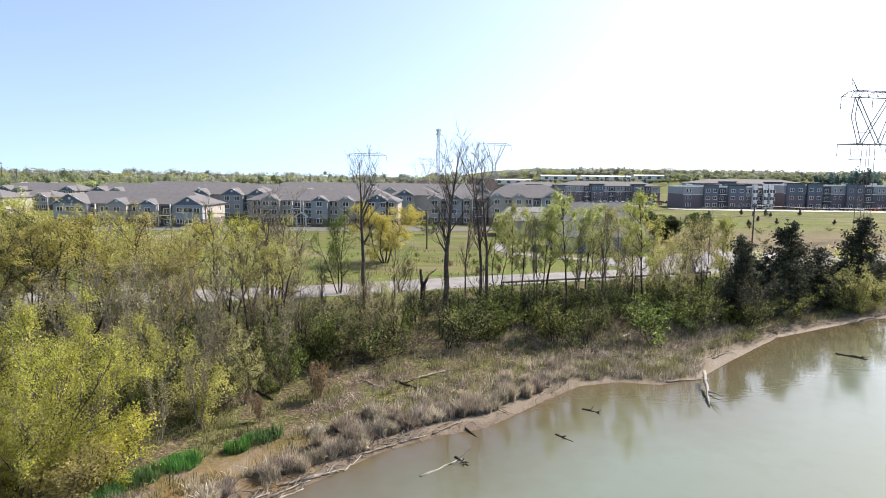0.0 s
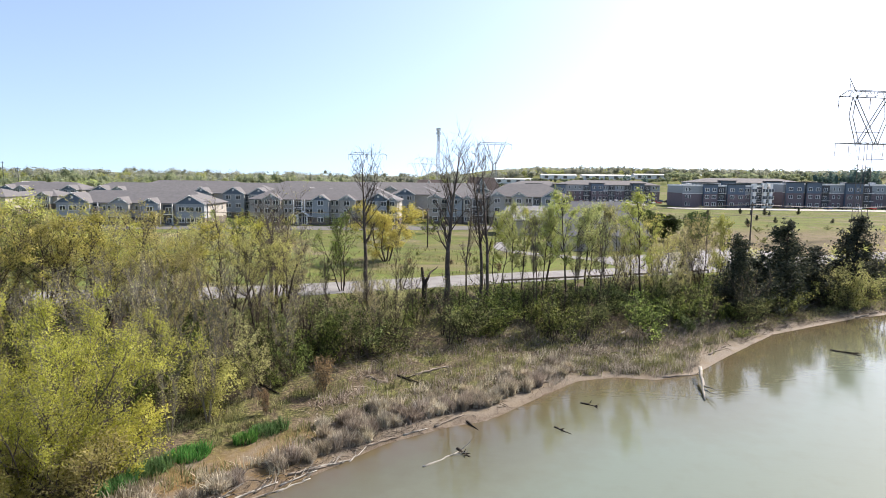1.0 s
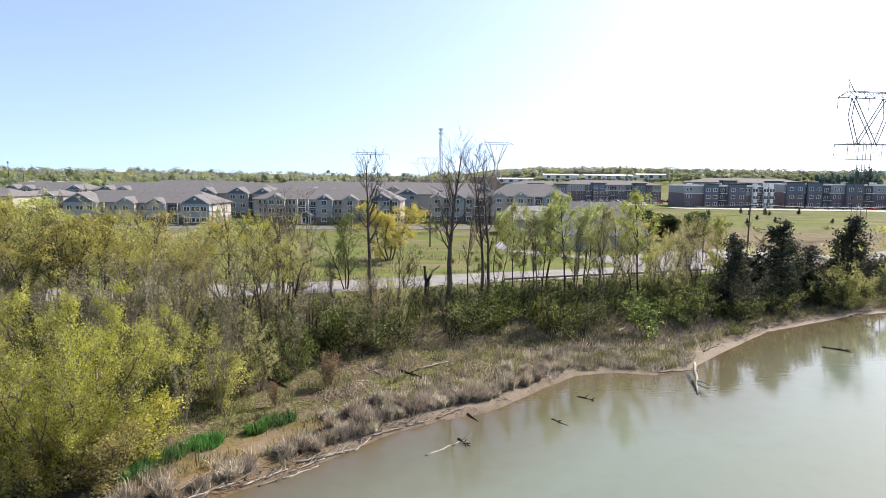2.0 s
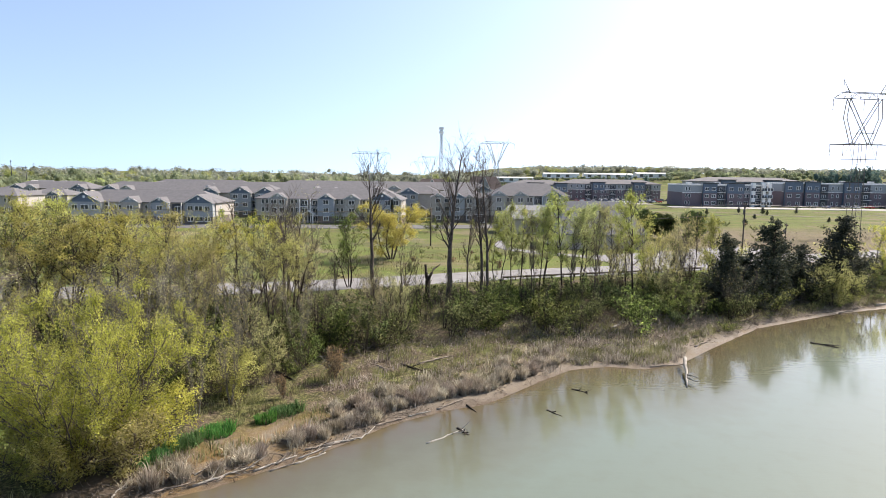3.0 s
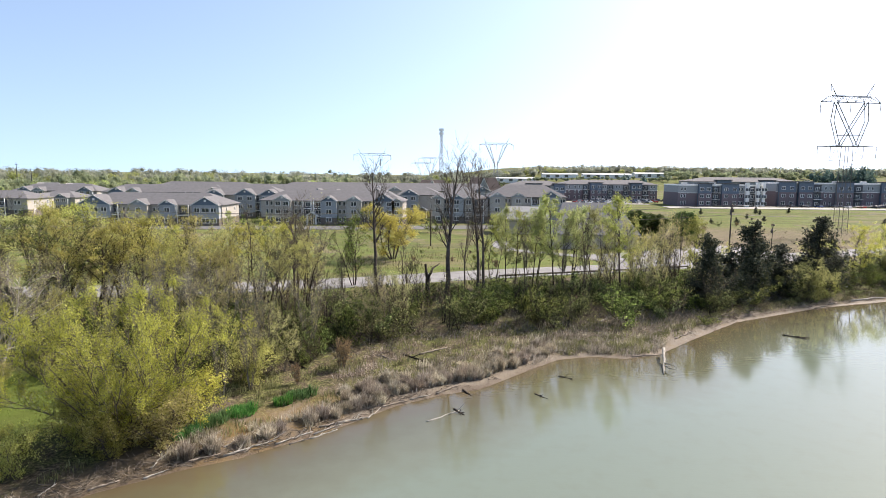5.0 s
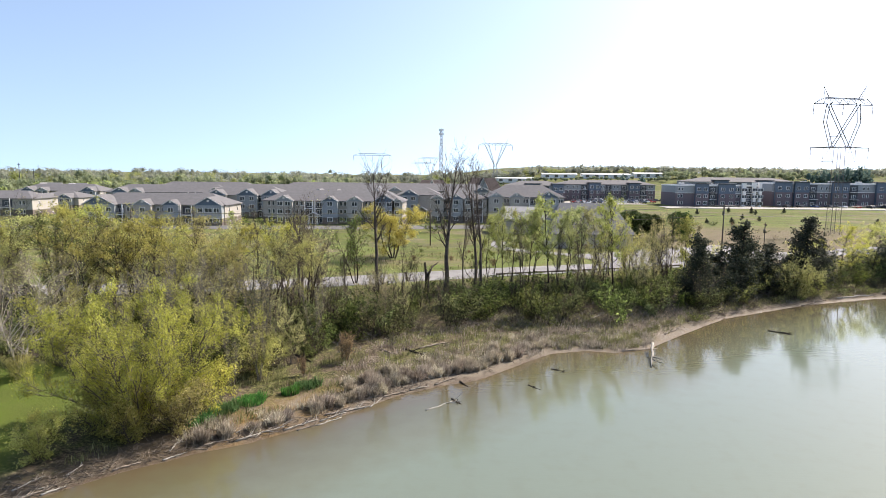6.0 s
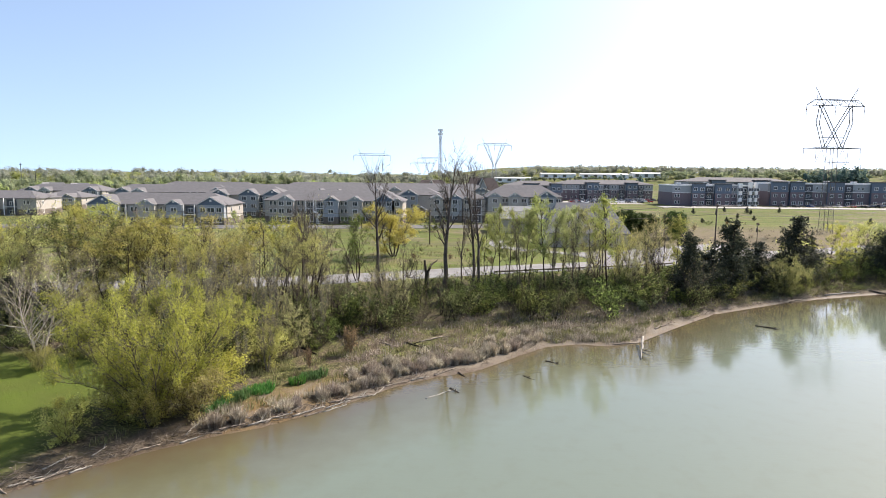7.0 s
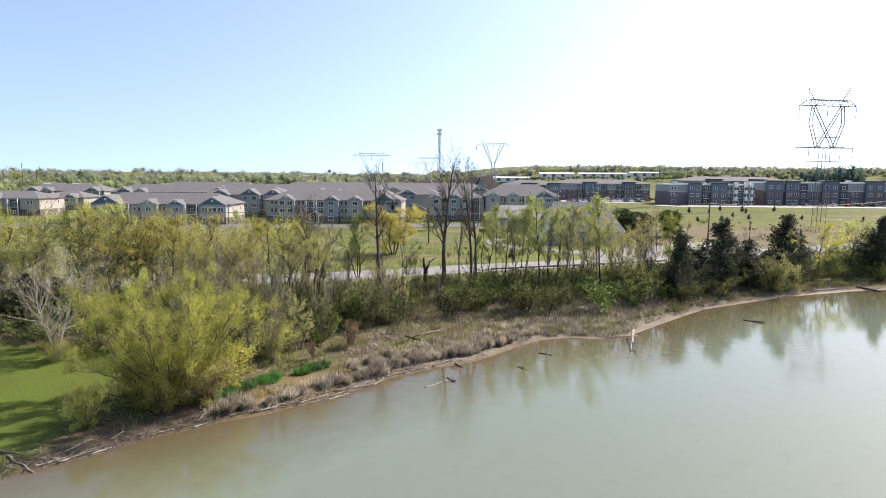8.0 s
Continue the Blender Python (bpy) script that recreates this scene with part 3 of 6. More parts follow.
species("lime_b", grow(52, 12, 2, 0.25, 0.12, 0.38, 12, 0.27, 1.0, 0.45, 5, 3, 7, 0.17, "round", 0.1, 8, 0.5, 24), bark_dark, bark, leaf_lime, 0.085, "slender_tree")
species("gold", grow(61, 9, 4, 0.5, 0.14, 0.15, 13, 0.36, 1.0, 0.35, 5, 4, 10, 0.17, "round", 0.08, 7, 0.6, 30), bark, twig_grey, leaf_gold, 0.08, "golden_tree")
species("thin", grow(44, 9, 3, 0.2, 0.1, 0.3, 8, 0.2, 0.75, 0.6, 3, 2, 1, 0.1, "vase", 0.1, 7, 0.9, 0), bark_dark, bark, leaf_bud, 0.06, "bare_tree")
species("olive", grow(62, 11, 4, 0.4, 0.13, 0.2, 12, 0.3, 0.95, 0.4, 5, 3, 6, 0.16, "round", 0.08, 7, 0.6, 7), bark_dark, bark, leaf_olive, 0.075, "olive_tree")
species("pole", grow(71, 10, 6, 0.24, 0.07, 0.25, 8, 0.17, 0.6, 0.8, 4, 3, 1, 0.12, "vase", 0.06, 7, 0.9, 1), twig_grey, twig_grey, leaf_bud, 0.065, "sapling_clump")
species("white", grow(81, 11, 2, 0.22, 0.15, 0.12, 24, 0.45, 1.05, 0.35, 6, 5, 1, 0.15, "round", 0.08, 8, 1.1, 1), bark_pale, driftwood, leaf_bud, 0.07, "sycamore_tree")
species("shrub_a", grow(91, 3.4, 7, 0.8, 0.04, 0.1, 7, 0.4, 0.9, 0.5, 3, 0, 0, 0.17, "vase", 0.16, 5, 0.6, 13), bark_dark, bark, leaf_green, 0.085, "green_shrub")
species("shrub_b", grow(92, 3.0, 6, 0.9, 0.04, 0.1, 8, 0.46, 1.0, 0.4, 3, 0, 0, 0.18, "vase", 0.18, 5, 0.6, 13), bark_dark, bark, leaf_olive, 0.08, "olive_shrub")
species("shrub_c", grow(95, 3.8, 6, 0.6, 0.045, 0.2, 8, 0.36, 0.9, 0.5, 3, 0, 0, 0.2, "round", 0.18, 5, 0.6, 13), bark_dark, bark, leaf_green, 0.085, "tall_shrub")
species("shrub_y", grow(96, 4.2, 8, 0.75, 0.04, 0.05, 8, 0.42, 1.0, 0.4, 4, 1, 9, 0.2, "round", 0.12, 5, 0.6, 14), bark, twig_grey, leaf_yellow, 0.075, "willow_shrub")
species("shrub_l", grow(97, 4.6, 6, 0.7, 0.045, 0.08, 9, 0.42, 1.0, 0.45, 4, 1, 9, 0.18, "round", 0.14, 5, 0.6, 14), bark_dark, twig_grey, leaf_lime, 0.075, "lime_shrub")
species("brush", grow(93, 3.5, 7, 0.8, 0.035, 0.1, 5, 0.42, 0.9, 0.35, 3, 1, 2, 0.2, "round", 0.14, 5, 0.8, 0), bark, bark, leaf_bud, 0.065, "bare_thicket")
species("rust", grow(94, 3.0, 5, 0.5, 0.035, 0.2, 8, 0.3, 0.8, 0.5, 4, 3, 3, 0.1, "round", 0.1, 5, 0.5, 1), bark, bark, leaf_rust, 0.06, "dry_shrub")


def cedar(seed, h):
    P = Plant(seed)
    g = P.g
    trunk, td = P.branch((0, 0, -0.2), (0, 0, 1), h, 0.2, 0.02, 8, 6, 0.1, 0.03)
    for k in range(95):
        t = 0.06 + 0.92 * (k + g.uniform(0, 1)) / 95
        L = h * (0.36 * (1 - t) ** 0.7 + 0.035) * g.uniform(0.45, 1.25)
        lp, ld = P.branch(P.along(trunk, t), P.side(np.array([0, 0, 1.0]), g.uniform(0.95, 1.35)), L, 0.035, 0.008, 3, 3, 0.5, 0.12)
        P.sprinkle(lp, int(14 + 34 * L), 0.1 + 0.07 * L, 0.2)
    return P


species("cedar_a", cedar(101, 10), bark_dark, bark_dark, leaf_cedar, 0.13, "cedar_tree")
species("cedar_b", cedar(102, 10), bark_dark, bark_dark, leaf_cedar, 0.13, "cedar_tree")

# single trees in the plan: kind, x, y, height, width factor, label
LBL = {
    "willow": "broad many-stemmed willow in yellow-green spring leaf beside the lake",
    "yellow_a": "yellow-green budding tree with several dark stems in the wood",
    "yellow_b": "round yellow-green budding tree with a dark crooked trunk",
    "bud_a": "tall grey tree with sparse olive buds in the wood",
    "bud_b": "spreading grey tree with sparse olive buds in the wood",
    "bare_a": "tall leafless tree with a straight dark trunk on the bank",
    "bare_b": "tall leafless twin-stemmed tree on the bank",
    "bare_c": "leafless grey tree with crooked spreading limbs",
    "thin": "thin crooked dark-stemmed tree among the shrubs",
    "lime_a": "slender tree with fresh lime-green leaves beside the road",
    "lime_b": "thin forked tree with fresh lime-green leaves",
    "olive": "bushy grey-green tree on the wooded bank",
    "gold": "small golden-leaved tree standing in the meadow",
    "pole": "clump of thin bare grey saplings",
    "white": "pale-barked sycamore with bare white branches beside the lawn",
    "shrub_a": "dense dark green honeysuckle shrub under the trees",
    "shrub_y": "yellow-green leafy willow shrub beside the lake",
    "shrub_l": "lime-green leafy shrub beside the cedars on the shore",
    "shrub_c": "tall ragged dark green shrub under the trees",
    "shrub_b": "ragged olive-green shrub under the trees",
    "brush": "tangled bare grey brush at the wood's edge",
    "rust": "small shrub with rusty dry leaves in the marsh",
    "cedar_a": "dense dark green cedar on the shore",
    "cedar_b": "dark green cedar with a ragged top on the shore",
}
CAT = {"shrub_l": "shrub", "shrub_a": "shrub", "shrub_y": "shrub", "shrub_c": "shrub", "shrub_b": "shrub", "brush": "shrub", "rust": "shrub", "pole": "sapling"}
TREES = [
    ("willow", -22.4, 31.8, 12.2, 0.88), ("shrub_y", -19.3, 31.2, 4.5, 1.2), ("shrub_y", -24.6, 30.2, 4.2, 1.2), ("shrub_y", -21.8, 29.4, 3.6, 1.2), ("shrub_y", -18.6, 34.2, 4.6, 1.2), ("shrub_y", -25.6, 33.2, 4.6, 1.2), ("pole", -18.2, 39.6, 5.6, 0.9), ("cedar_b", 44, 82, 7.5, 1.6), ("cedar_a", 53.5, 86.5, 8.5, 1.5), ("cedar_b", 36.5, 76.5, 5.5, 1.6), ("cedar_a", 57.5, 89, 6.5, 1.6), ("yellow_b", 75, 101, 11, 1.1), ("yellow_a", 83, 105, 11, 1.1), ("yellow_b", 66, 97, 8, 1.0), ("pole", -16.6, 42.0, 7.0, 1.0), ("white", -38.6, 41.5, 12.0, 1.1),
    ("bare_a", -9.7, 76, 20.2, 1.15), ("bare_a", 0.5, 72, 22.4, 1.25), ("bare_b", 5.2, 74, 24.2, 1.15),
    # cedars from x=-46 to -59.5 are added to stand for shade under trees
    ("cedar_a", 39.5, 79, 10.8, 1.15), ("cedar_b", 48, 84, 12.2, 1.2), ("cedar_a", 61.5, 90, 12.8, 1.15), ("cedar_b", 83.5, 99, 12, 1.2), ("cedar_a", -50, 53, 6.2, 1.6), ("cedar_b", -54.5, 51.5, 6.8, 1.6), ("cedar_a", -46, 54.5, 5.5, 1.6), ("cedar_b", -59.5, 54, 7.0, 1.6),
    ("shrub_l", 56.6, 83.6, 7.2, 1.0), ("shrub_l", 59.6, 85.8, 5.0, 1.1), ("gold", -10.8, 112, 11.4, 1.55), ("olive", -13.9, 82, 11.6, 1.0), ("lime_b", 7.5, 82, 12, 1.0), ("lime_a", 11, 84, 12.5, 1.1), ("lime_b", 14.5, 85, 13.1, 1.1), ("lime_a", 20.5, 86, 13.1, 1.2), ("lime_b", 24, 87, 13.1, 1.1), ("lime_a", 28, 89, 12.5, 1.2), ("bud_a", 33, 91, 10, 0.9), ("olive", 36.5, 92, 9.5, 0.9), ("yellow_a", -22.5, 70, 12, 1.0), ("bud_b", -27.5, 72, 12, 1.1), ("bud_a", -18, 72, 12.5, 1.0), ("yellow_a", -39, 56, 13.6, 1.2), ("yellow_b", -30, 60, 14, 1.2), ("olive", -45, 58, 13.4, 1.2), ("yellow_b", -52, 60, 13.2, 1.2), ("yellow_a", -58, 57, 13.8, 1.2), ("yellow_b", -66, 62, 13, 1.2), ("bud_b", -36, 64, 14, 1.1), ("yellow_b", -44, 66, 14.4, 1.1), ("yellow_b", -25.5, 63, 12.6, 1.0),
    ("yellow_b", -34, 58, 13.8, 1.15),
    ("bare_c", -21, 60, 15.4, 1.15), ("bare_b", -19, 67, 16, 1.6), ("bare_c", -17, 64, 16.5, 1.0), ("yellow_a", -17.5, 58, 12.2, 0.8), ("bud_a", -24, 52, 11, 1.0),
    ("lime_a", 9, 76, 14.4, 0.8), ("lime_a", 12.8, 77, 13.9, 0.9), ("lime_a", 15.5, 76, 16.3, 1.0), ("lime_b", 18, 77, 14.2, 0.9), ("bare_b", 19.5, 74, 14.8, 0.7),
    ("lime_a", 25.5, 77, 16.4, 1.1), ("bud_b", 22.5, 79, 13.1, 0.7), ("bud_b", 29, 80, 13.9, 0.7), ("bud_b", 32.2, 82, 14.1, 0.8), ("bare_c", 36, 84, 14.2, 0.7), ("lime_b", 40, 88, 12.5, 0.8),
    ("bare_b", 11.5, 74, 15, 0.7), ("bare_a", 3.0, 76, 13.5, 0.8), ("bare_c", -5.4, 74, 11, 0.8), ("bare_c", 24, 76, 12.5, 0.7), ("bare_b", 16.8, 75, 13, 0.6), ("rust", -9.5, 47.5, 3.4, 1.0), ("rust", -12.8, 43.5, 2.2, 0.7), ("shrub_y", -26.6, 26.4, 3.5, 1.05), ("shrub_y", -28.4, 29.5, 2.2, 1.0), ("shrub_y", -38.2, 40.6, 2.6, 1.2), ("shrub_a", -36.4, 44.0, 2.6, 1.3), ("shrub_c", -41.5, 45.0, 3.2, 1.3), ("shrub_a", -45.0, 46.2, 3.0, 1.4), ("shrub_c", -33.6, 44.6, 3.0, 1.2),
    ("pole", -26, 45.5, 9.5, 1.0), ("pole", -28.5, 47.5, 10.5, 1.1), ("pole", -31.5, 46.5, 9.0, 1.0), ("pole", -24.6, 50.5, 11, 1.0), ("pole", -27.4, 53, 11.5, 1.1), ("pole", -30.6, 51, 10.5, 1.0), ("pole", -20.5, 46, 9.5, 1.0), ("pole", -17.2, 47.5, 8.5, 1.0), ("pole", -23.2, 47.5, 10, 1.1), ("pole", -13.5, 52, 8, 1.0), ("pole", -19.4, 50.5, 11, 1.0), ("bud_b", -15.6, 49, 7, 1.0), ("bud_a", -21.5, 44.5, 8, 0.9), ("brush", -13, 49.5, 3.2, 1.0), ("brush", -16, 45.5, 3.0, 1.0), ("brush", -18.6, 43.6, 3.2, 1.1), ("brush", -9.5, 55, 3.4, 1.0), ("brush", -6, 58, 3.2, 1.0), ("brush", -2.5, 60, 3.0, 1.0), ("shrub_a", -11.5, 56.5, 3.6, 1.0), ("shrub_c", -7.5, 60, 4.2, 1.0), ("bud_b", -6.9, 57.4, 8.4, 0.95), ("bare_c", -12.8, 55.6, 10.5, 0.8), ("bare_c", -16.5, 53.5, 12, 0.9), ("bud_a", -14.9, 46.4, 5.0, 1.1), ("shrub_y", -17.2, 43.6, 4.2, 1.2), ("bare_b", -12, 62, 10, 0.8),
]
turn = 0
for key, x, y, h, wide in TREES:
    turn += 137
    plant(key, x, y, h, turn, wide, LBL[key], CAT.get(key, "tree"), "trees of the bank" if key not in CAT else "shrubs of the bank")


def snag(x, y):
    """A dead forked stump."""
    P = Plant(402)
    t, d = P.branch((0, 0, -0.3), (0.02, 0, 1), 3.2, 0.38, 0.32, 4, 8, 0, 0.04)
    P.branch(t[-1], (-0.3, 0, 1), 2.2, 0.28, 0.17, 4, 6, 0.0, 0.16)
    P.branch(t[-1], (0.35, 0.1, 1), 3.6, 0.24, 0.05, 6, 6, -0.5, 0.2)
    P.branch(t[2], (0.8, -0.2, 0.6), 1.6, 0.1, 0.03, 4, 5, 0.2, 0.25)
    ob = thing("dead_stump", "dark dead forked trunk standing in the shrubs", "tree stump", pose(x, y, ground_at(x, y)), me=mesh_of("dead_stump", np.array(P.v), P.f, bark_dark, smooth=True))
    return ob


snag(-2.4, 76)


def wood_edge(x):
    """Where shrubs begin behind the marsh."""
    return np.interp(x, [-75, -45, -30, -22, -15, -8, 0, 12, 24, 34, 42, 60, 90], [48, 47, 45, 43, 47, 55, 61, 63, 66, 71, 77, 88, 97])


rg = np.random.default_rng(5)


def scatter(count, x0, x1, lo, hi, gap, taken):
    out = []
    for _ in range(count * 30):
        x = rg.uniform(x0, x1)
        a, b = wood_edge(x), road_mid(x) - 6.5
        y = a + (b - a) * rg.uniform(lo, hi)
        if all((x - p) ** 2 + (y - q) ** 2 > gap * gap for p, q in taken):
            taken.append((x, y))
            out.append((x, y))
            if len(out) >= count:
                break
    return out


taken = [(t4[1], t4[2]) for t4 in TREES]
for i, (x, y) in enumerate(scatter(66, -88, -4, 0.03, 0.97, 2.9, taken)):
    if x > -27 and y > wood_edge(x) + 0.62 * (road_mid(x) - 6.5 - wood_edge(x)):
        continue
    key = ("bud_a", "pole", "yellow_a", "bud_b", "bare_c", "pole", "bud_a", "yellow_b", "bud_b", "pole")[i % 10]
    if x > -24:
        key = {"yellow_a": "bare_c", "yellow_b": "bare_b", "bud_b": "bare_c"}.get(key, key)
    back = (y - wood_edge(x)) / (road_mid(x) - 6.5 - wood_edge(x))
    h = {"pole": 8.0, "bare_c": 10.0, "bare_b": 11.0}.get(key, 9.6) * rg.uniform(0.75, 1.1) * (0.8 + 0.45 * back) * (1.22 if x < -24 else 0.95)
    plant(key, x, y, h, rg.uniform(0, 360), rg.uniform(0.8, 1.0), LBL[key], CAT.get(key, "tree"), "trees of the bank" if key not in CAT else "saplings of the bank")
for i, (x, y) in enumerate(scatter(9, 2, 46, 0.3, 0.7, 3.0, taken)):
    key = ("lime_b", "bare_c", "bud_b")[i % 3]
    plant(key, x, y, rg.uniform(6.0, 8.5), rg.uniform(0, 360), 0.75, LBL[key], CAT.get(key, "tree"), "trees of the bank" if key not in CAT else "saplings of the bank")
for i, (x, y) in enumerate(scatter(12, 62, 120, 0.1, 0.9, 3.5, taken)):
    key = ("cedar_a", "yellow_b", "bud_b", "lime_b")[i % 4]
    plant(key, x, y, rg.uniform(7, 10.5), rg.uniform(0, 360), 0.95, LBL[key], "tree", "trees of the bank")
for i, (x, y) in enumerate(scatter(40, -18, 46, 0.0, 0.42, 1.3, [(t4[1], t4[2]) for t4 in TREES])):
    plant("thin", x, y, rg.uniform(5.0, 8.0), rg.uniform(0, 360), 1.0, LBL["thin"], "tree", "trees of the bank")


def shrub_top(x, y):
    """Shrubs are kept low towards the road's edge."""
    back = road_mid(x) - 4.3 - y
    return max(2.6 + 0.18 * back - ground_at(x, y), 0.7) * rg.uniform(0.75, 1.05)


low = []
for i, (x, y) in enumerate(scatter(160, -14, 46, 0.0, 0.98, 1.35, low)):
    key = ("shrub_a", "shrub_c", "shrub_b", "shrub_a", "shrub_c", "brush", "shrub_c")[i % 7]
    plant(key, x, y, min(rg.uniform(2.2, 5.4), shrub_top(x, y)), rg.uniform(0, 360), rg.uniform(0.9, 1.2), LBL[key], "shrub", "shrubs of the bank")
for i, (x, y) in enumerate(scatter(110, -78, -12, 0.0, 0.98, 1.9, low)):
    key = ("shrub_c", "shrub_a", "brush", "shrub_c", "shrub_a", "shrub_b")[i % 6]
    plant(key, x, y, min(rg.uniform(2.0, 4.2), shrub_top(x, y)), rg.uniform(0, 360), rg.uniform(0.9, 1.2), LBL[key], "shrub", "shrubs of the bank")
for i, (x, y) in enumerate(scatter(66, 38, 100, 0.0, 0.9, 1.7, low)):
    key = ("shrub_a", "brush", "shrub_c", "shrub_a")[i % 4]
    plant(key, x, y, rg.uniform(2.2, 4.0), rg.uniform(0, 360), rg.uniform(0.9, 1.2), LBL[key], "shrub", "shrubs of the bank")


for i, (x, y) in enumerate(scatter(46, -29, -8, 0.03, 0.75, 1.5, [])):
    key = ("shrub_a", "shrub_c", "shrub_b", "shrub_c")[i % 4]
    plant(key, x, y, min(rg.uniform(2.4, 4.8), shrub_top(x, y)), rg.uniform(0, 360), rg.uniform(0.85, 1.1), LBL[key], "shrub", "shrubs of the bank")
for i, (x, y) in enumerate(scatter(44, 56, 108, 0.0, 0.7, 1.8, [])):
    key = ("shrub_a", "shrub_c", "brush", "shrub_c")[i % 4]
    plant(key, x, y, rg.uniform(2.4, 4.6), rg.uniform(0, 360), rg.uniform(0.95, 1.3), LBL[key], "shrub", "shrubs of the bank")
for i in range(34):
    x = rg.uniform(31, 84)
    y = float(shore(x)) + rg.uniform(1.6, 4.2)
    key = ("brush", "brush", "shrub_a", "brush")[i % 4]
    plant(key, x, y, rg.uniform(0.9, 2.0), rg.uniform(0, 360), rg.uniform(1.0, 1.5), LBL[key], "shrub", "shrubs of the bank")


# ---- marsh plants ----
def blades(name, centres, lo, hi, width, lean, mat, seed, label, category, kind="stuff", at=None):
    """Tapered bent blades standing at plan points."""
    g = np.random.default_rng(seed)
    c = np.array(centres)
    n = len(c)
    z = height(c[:, 0], c[:, 1])
    o = np.array([0.0, 0, 0]) if at is None else np.array(at)
    h = g.uniform(lo, hi, n)
    az = g.uniform(0, 2 * math.pi, n)
    tilt = np.abs(g.normal(0, lean, n))
    dx, dy = np.cos(az), np.sin(az)
    w = width * g.uniform(0.6, 1.4, n) / 2
    wa = g.uniform(0, math.pi, n)
    wx, wy = np.cos(wa) * w, np.sin(wa) * w
    rows = []
    for k, (f, b, ww) in enumerate(((0, 0, 1.0), (0.5, 0.3, 0.9), (1.0, 1.0, 0.15))):
        px = c[:, 0] + dx * h * tilt * b - o[0]
        py = c[:, 1] + dy * h * tilt * b - o[1]
        pz = z - 0.05 + h * f * np.cos(np.minimum(tilt * b, 1.3)) - o[2]
        rows += [np.stack([px - wx * ww, py - wy * ww, pz], 1), np.stack([px + wx * ww, py + wy * ww, pz], 1)]
    v = np.stack(rows, 1).reshape(-1, 3)
    i = np.arange(n)[:, None] * 6
    f = np.concatenate([i + [0, 1, 3, 2], i + [2, 3, 5, 4]])
    ob = thing(name, label, category, kind=kind, me=mesh_of(name, v, f, mat))
    ob.location = o
    return ob


def clumped(count, x0, x1, dlo, dhi, clumps, spread, seed, least=1.0):
    """Plan points in clumps at a distance from the waterline."""
    g = np.random.default_rng(seed)
    out = []
    while clumps > 0:
        x, d = g.uniform(x0, x1), g.uniform(dlo, dhi)
        clumps -= 1
        m = max(4, int(count * g.uniform(0.5, 1.5)))
        s = spread * g.uniform(0.6, 1.4)
        a, r = g.uniform(0, 2 * math.pi, m), s * np.sqrt(g.uniform(0, 1, m))
        px = x + r * np.cos(a)
        out += list(zip(px, shore(px) + d + r * np.sin(a)))
    return [q for q in out if q[1] - shore(q[0]) > least]


def reed_tuft(seed, n, r, h):
    """One mounded tuft of dead drooping blades round its own base."""
    g = np.random.default_rng(seed)
    a, q = g.uniform(0, 2 * math.pi, n), np.sqrt(g.uniform(0, 1, n))
    bx, by = np.cos(a) * q * r * 0.6, np.sin(a) * q * r * 0.6
    az = a + g.normal(0, 0.7, n)
    hh = h * g.uniform(0.55, 1.1, n) * (1.05 - 0.35 * q)
    out = r * (0.12 + 0.4 * q) * g.uniform(0.2, 1.5, n)
    fall = np.where(g.uniform(0, 1, n) < 0.35, g.uniform(0.5, 0.95, n), 1.0)
    w, wa = 0.014 * g.uniform(0.6, 1.5, n), g.uniform(0, math.pi, n)
    rows = []
    for fz, fo, ww in ((0, 0, 1.0), (0.62, 0.3, 1.0), (1.0, 1.0, 0.3)):
        pz = hh * fz * (fall if fz == 1 else 1.0) - 0.06 * (fz == 0)
        px, py = bx + np.cos(az) * out * fo, by + np.sin(az) * out * fo
        for sg in (-1, 1):
            rows.append(np.stack([px + sg * np.cos(wa) * w * ww, py + sg * np.sin(wa) * w * ww, pz], 1))
    i = np.arange(n)[:, None] * 6
    return mesh_of("reed_tuft", np.stack(rows, 1).reshape(-1, 3), np.concatenate([i + [0, 1, 3, 2], i + [2, 3, 5, 4]]), leaf_reed)


TUFTS = [reed_tuft(60 + k, 520, 0.75, 1.25) for k in range(4)]
tg = np.random.default_rng(9)
tuft_at = [(-11.8, 34.2), (-12.5, 33.4), (-9.9, 36.3), (-9.2, 36.9), (-15.6, 30.9), (-17.0, 29.8), (-13.9, 32.0)]
for x in np.arange(-8.3, 12.5, 0.62):
    tuft_at.append((x + tg.uniform(-0.3, 0.3), shore(x) + 2.5 + tg.uniform(-0.35, 0.5)))
    for d in (3.6, 4.7, 6.0):
        if tg.uniform() < 0.62 - 0.05 * d:
            tuft_at.append((x + tg.uniform(-0.5, 0.5), shore(x) + d + tg.uniform(-0.5, 0.5)))
for k, (x, y) in enumerate(tuft_at):
    ob = thing("reed_tuft", "tuft of dead grey-tan cattail reeds standing on the mud", "reeds", None, "reed tufts on the shore", me=TUFTS[k % 4])
    k1 = tg.uniform(0.7, 1.15)
    ob.matrix_world = pose(x, y, ground_at(x, y), 0, 0, tg.uniform(0, 360)) @ Matrix.Diagonal((k1 * tg.uniform(0.85, 1.3), k1, k1 * tg.uniform(0.85, 1.1), 1))
reed_spots = clumped(60, -19, -8, 1.6, 4.6, 26, 0.5, 14) + clumped(60, -8, 12, 2.4, 8.5, 50, 0.5, 1) + clumped(30, 8, 32, 2.5, 8, 22, 0.6, 3)
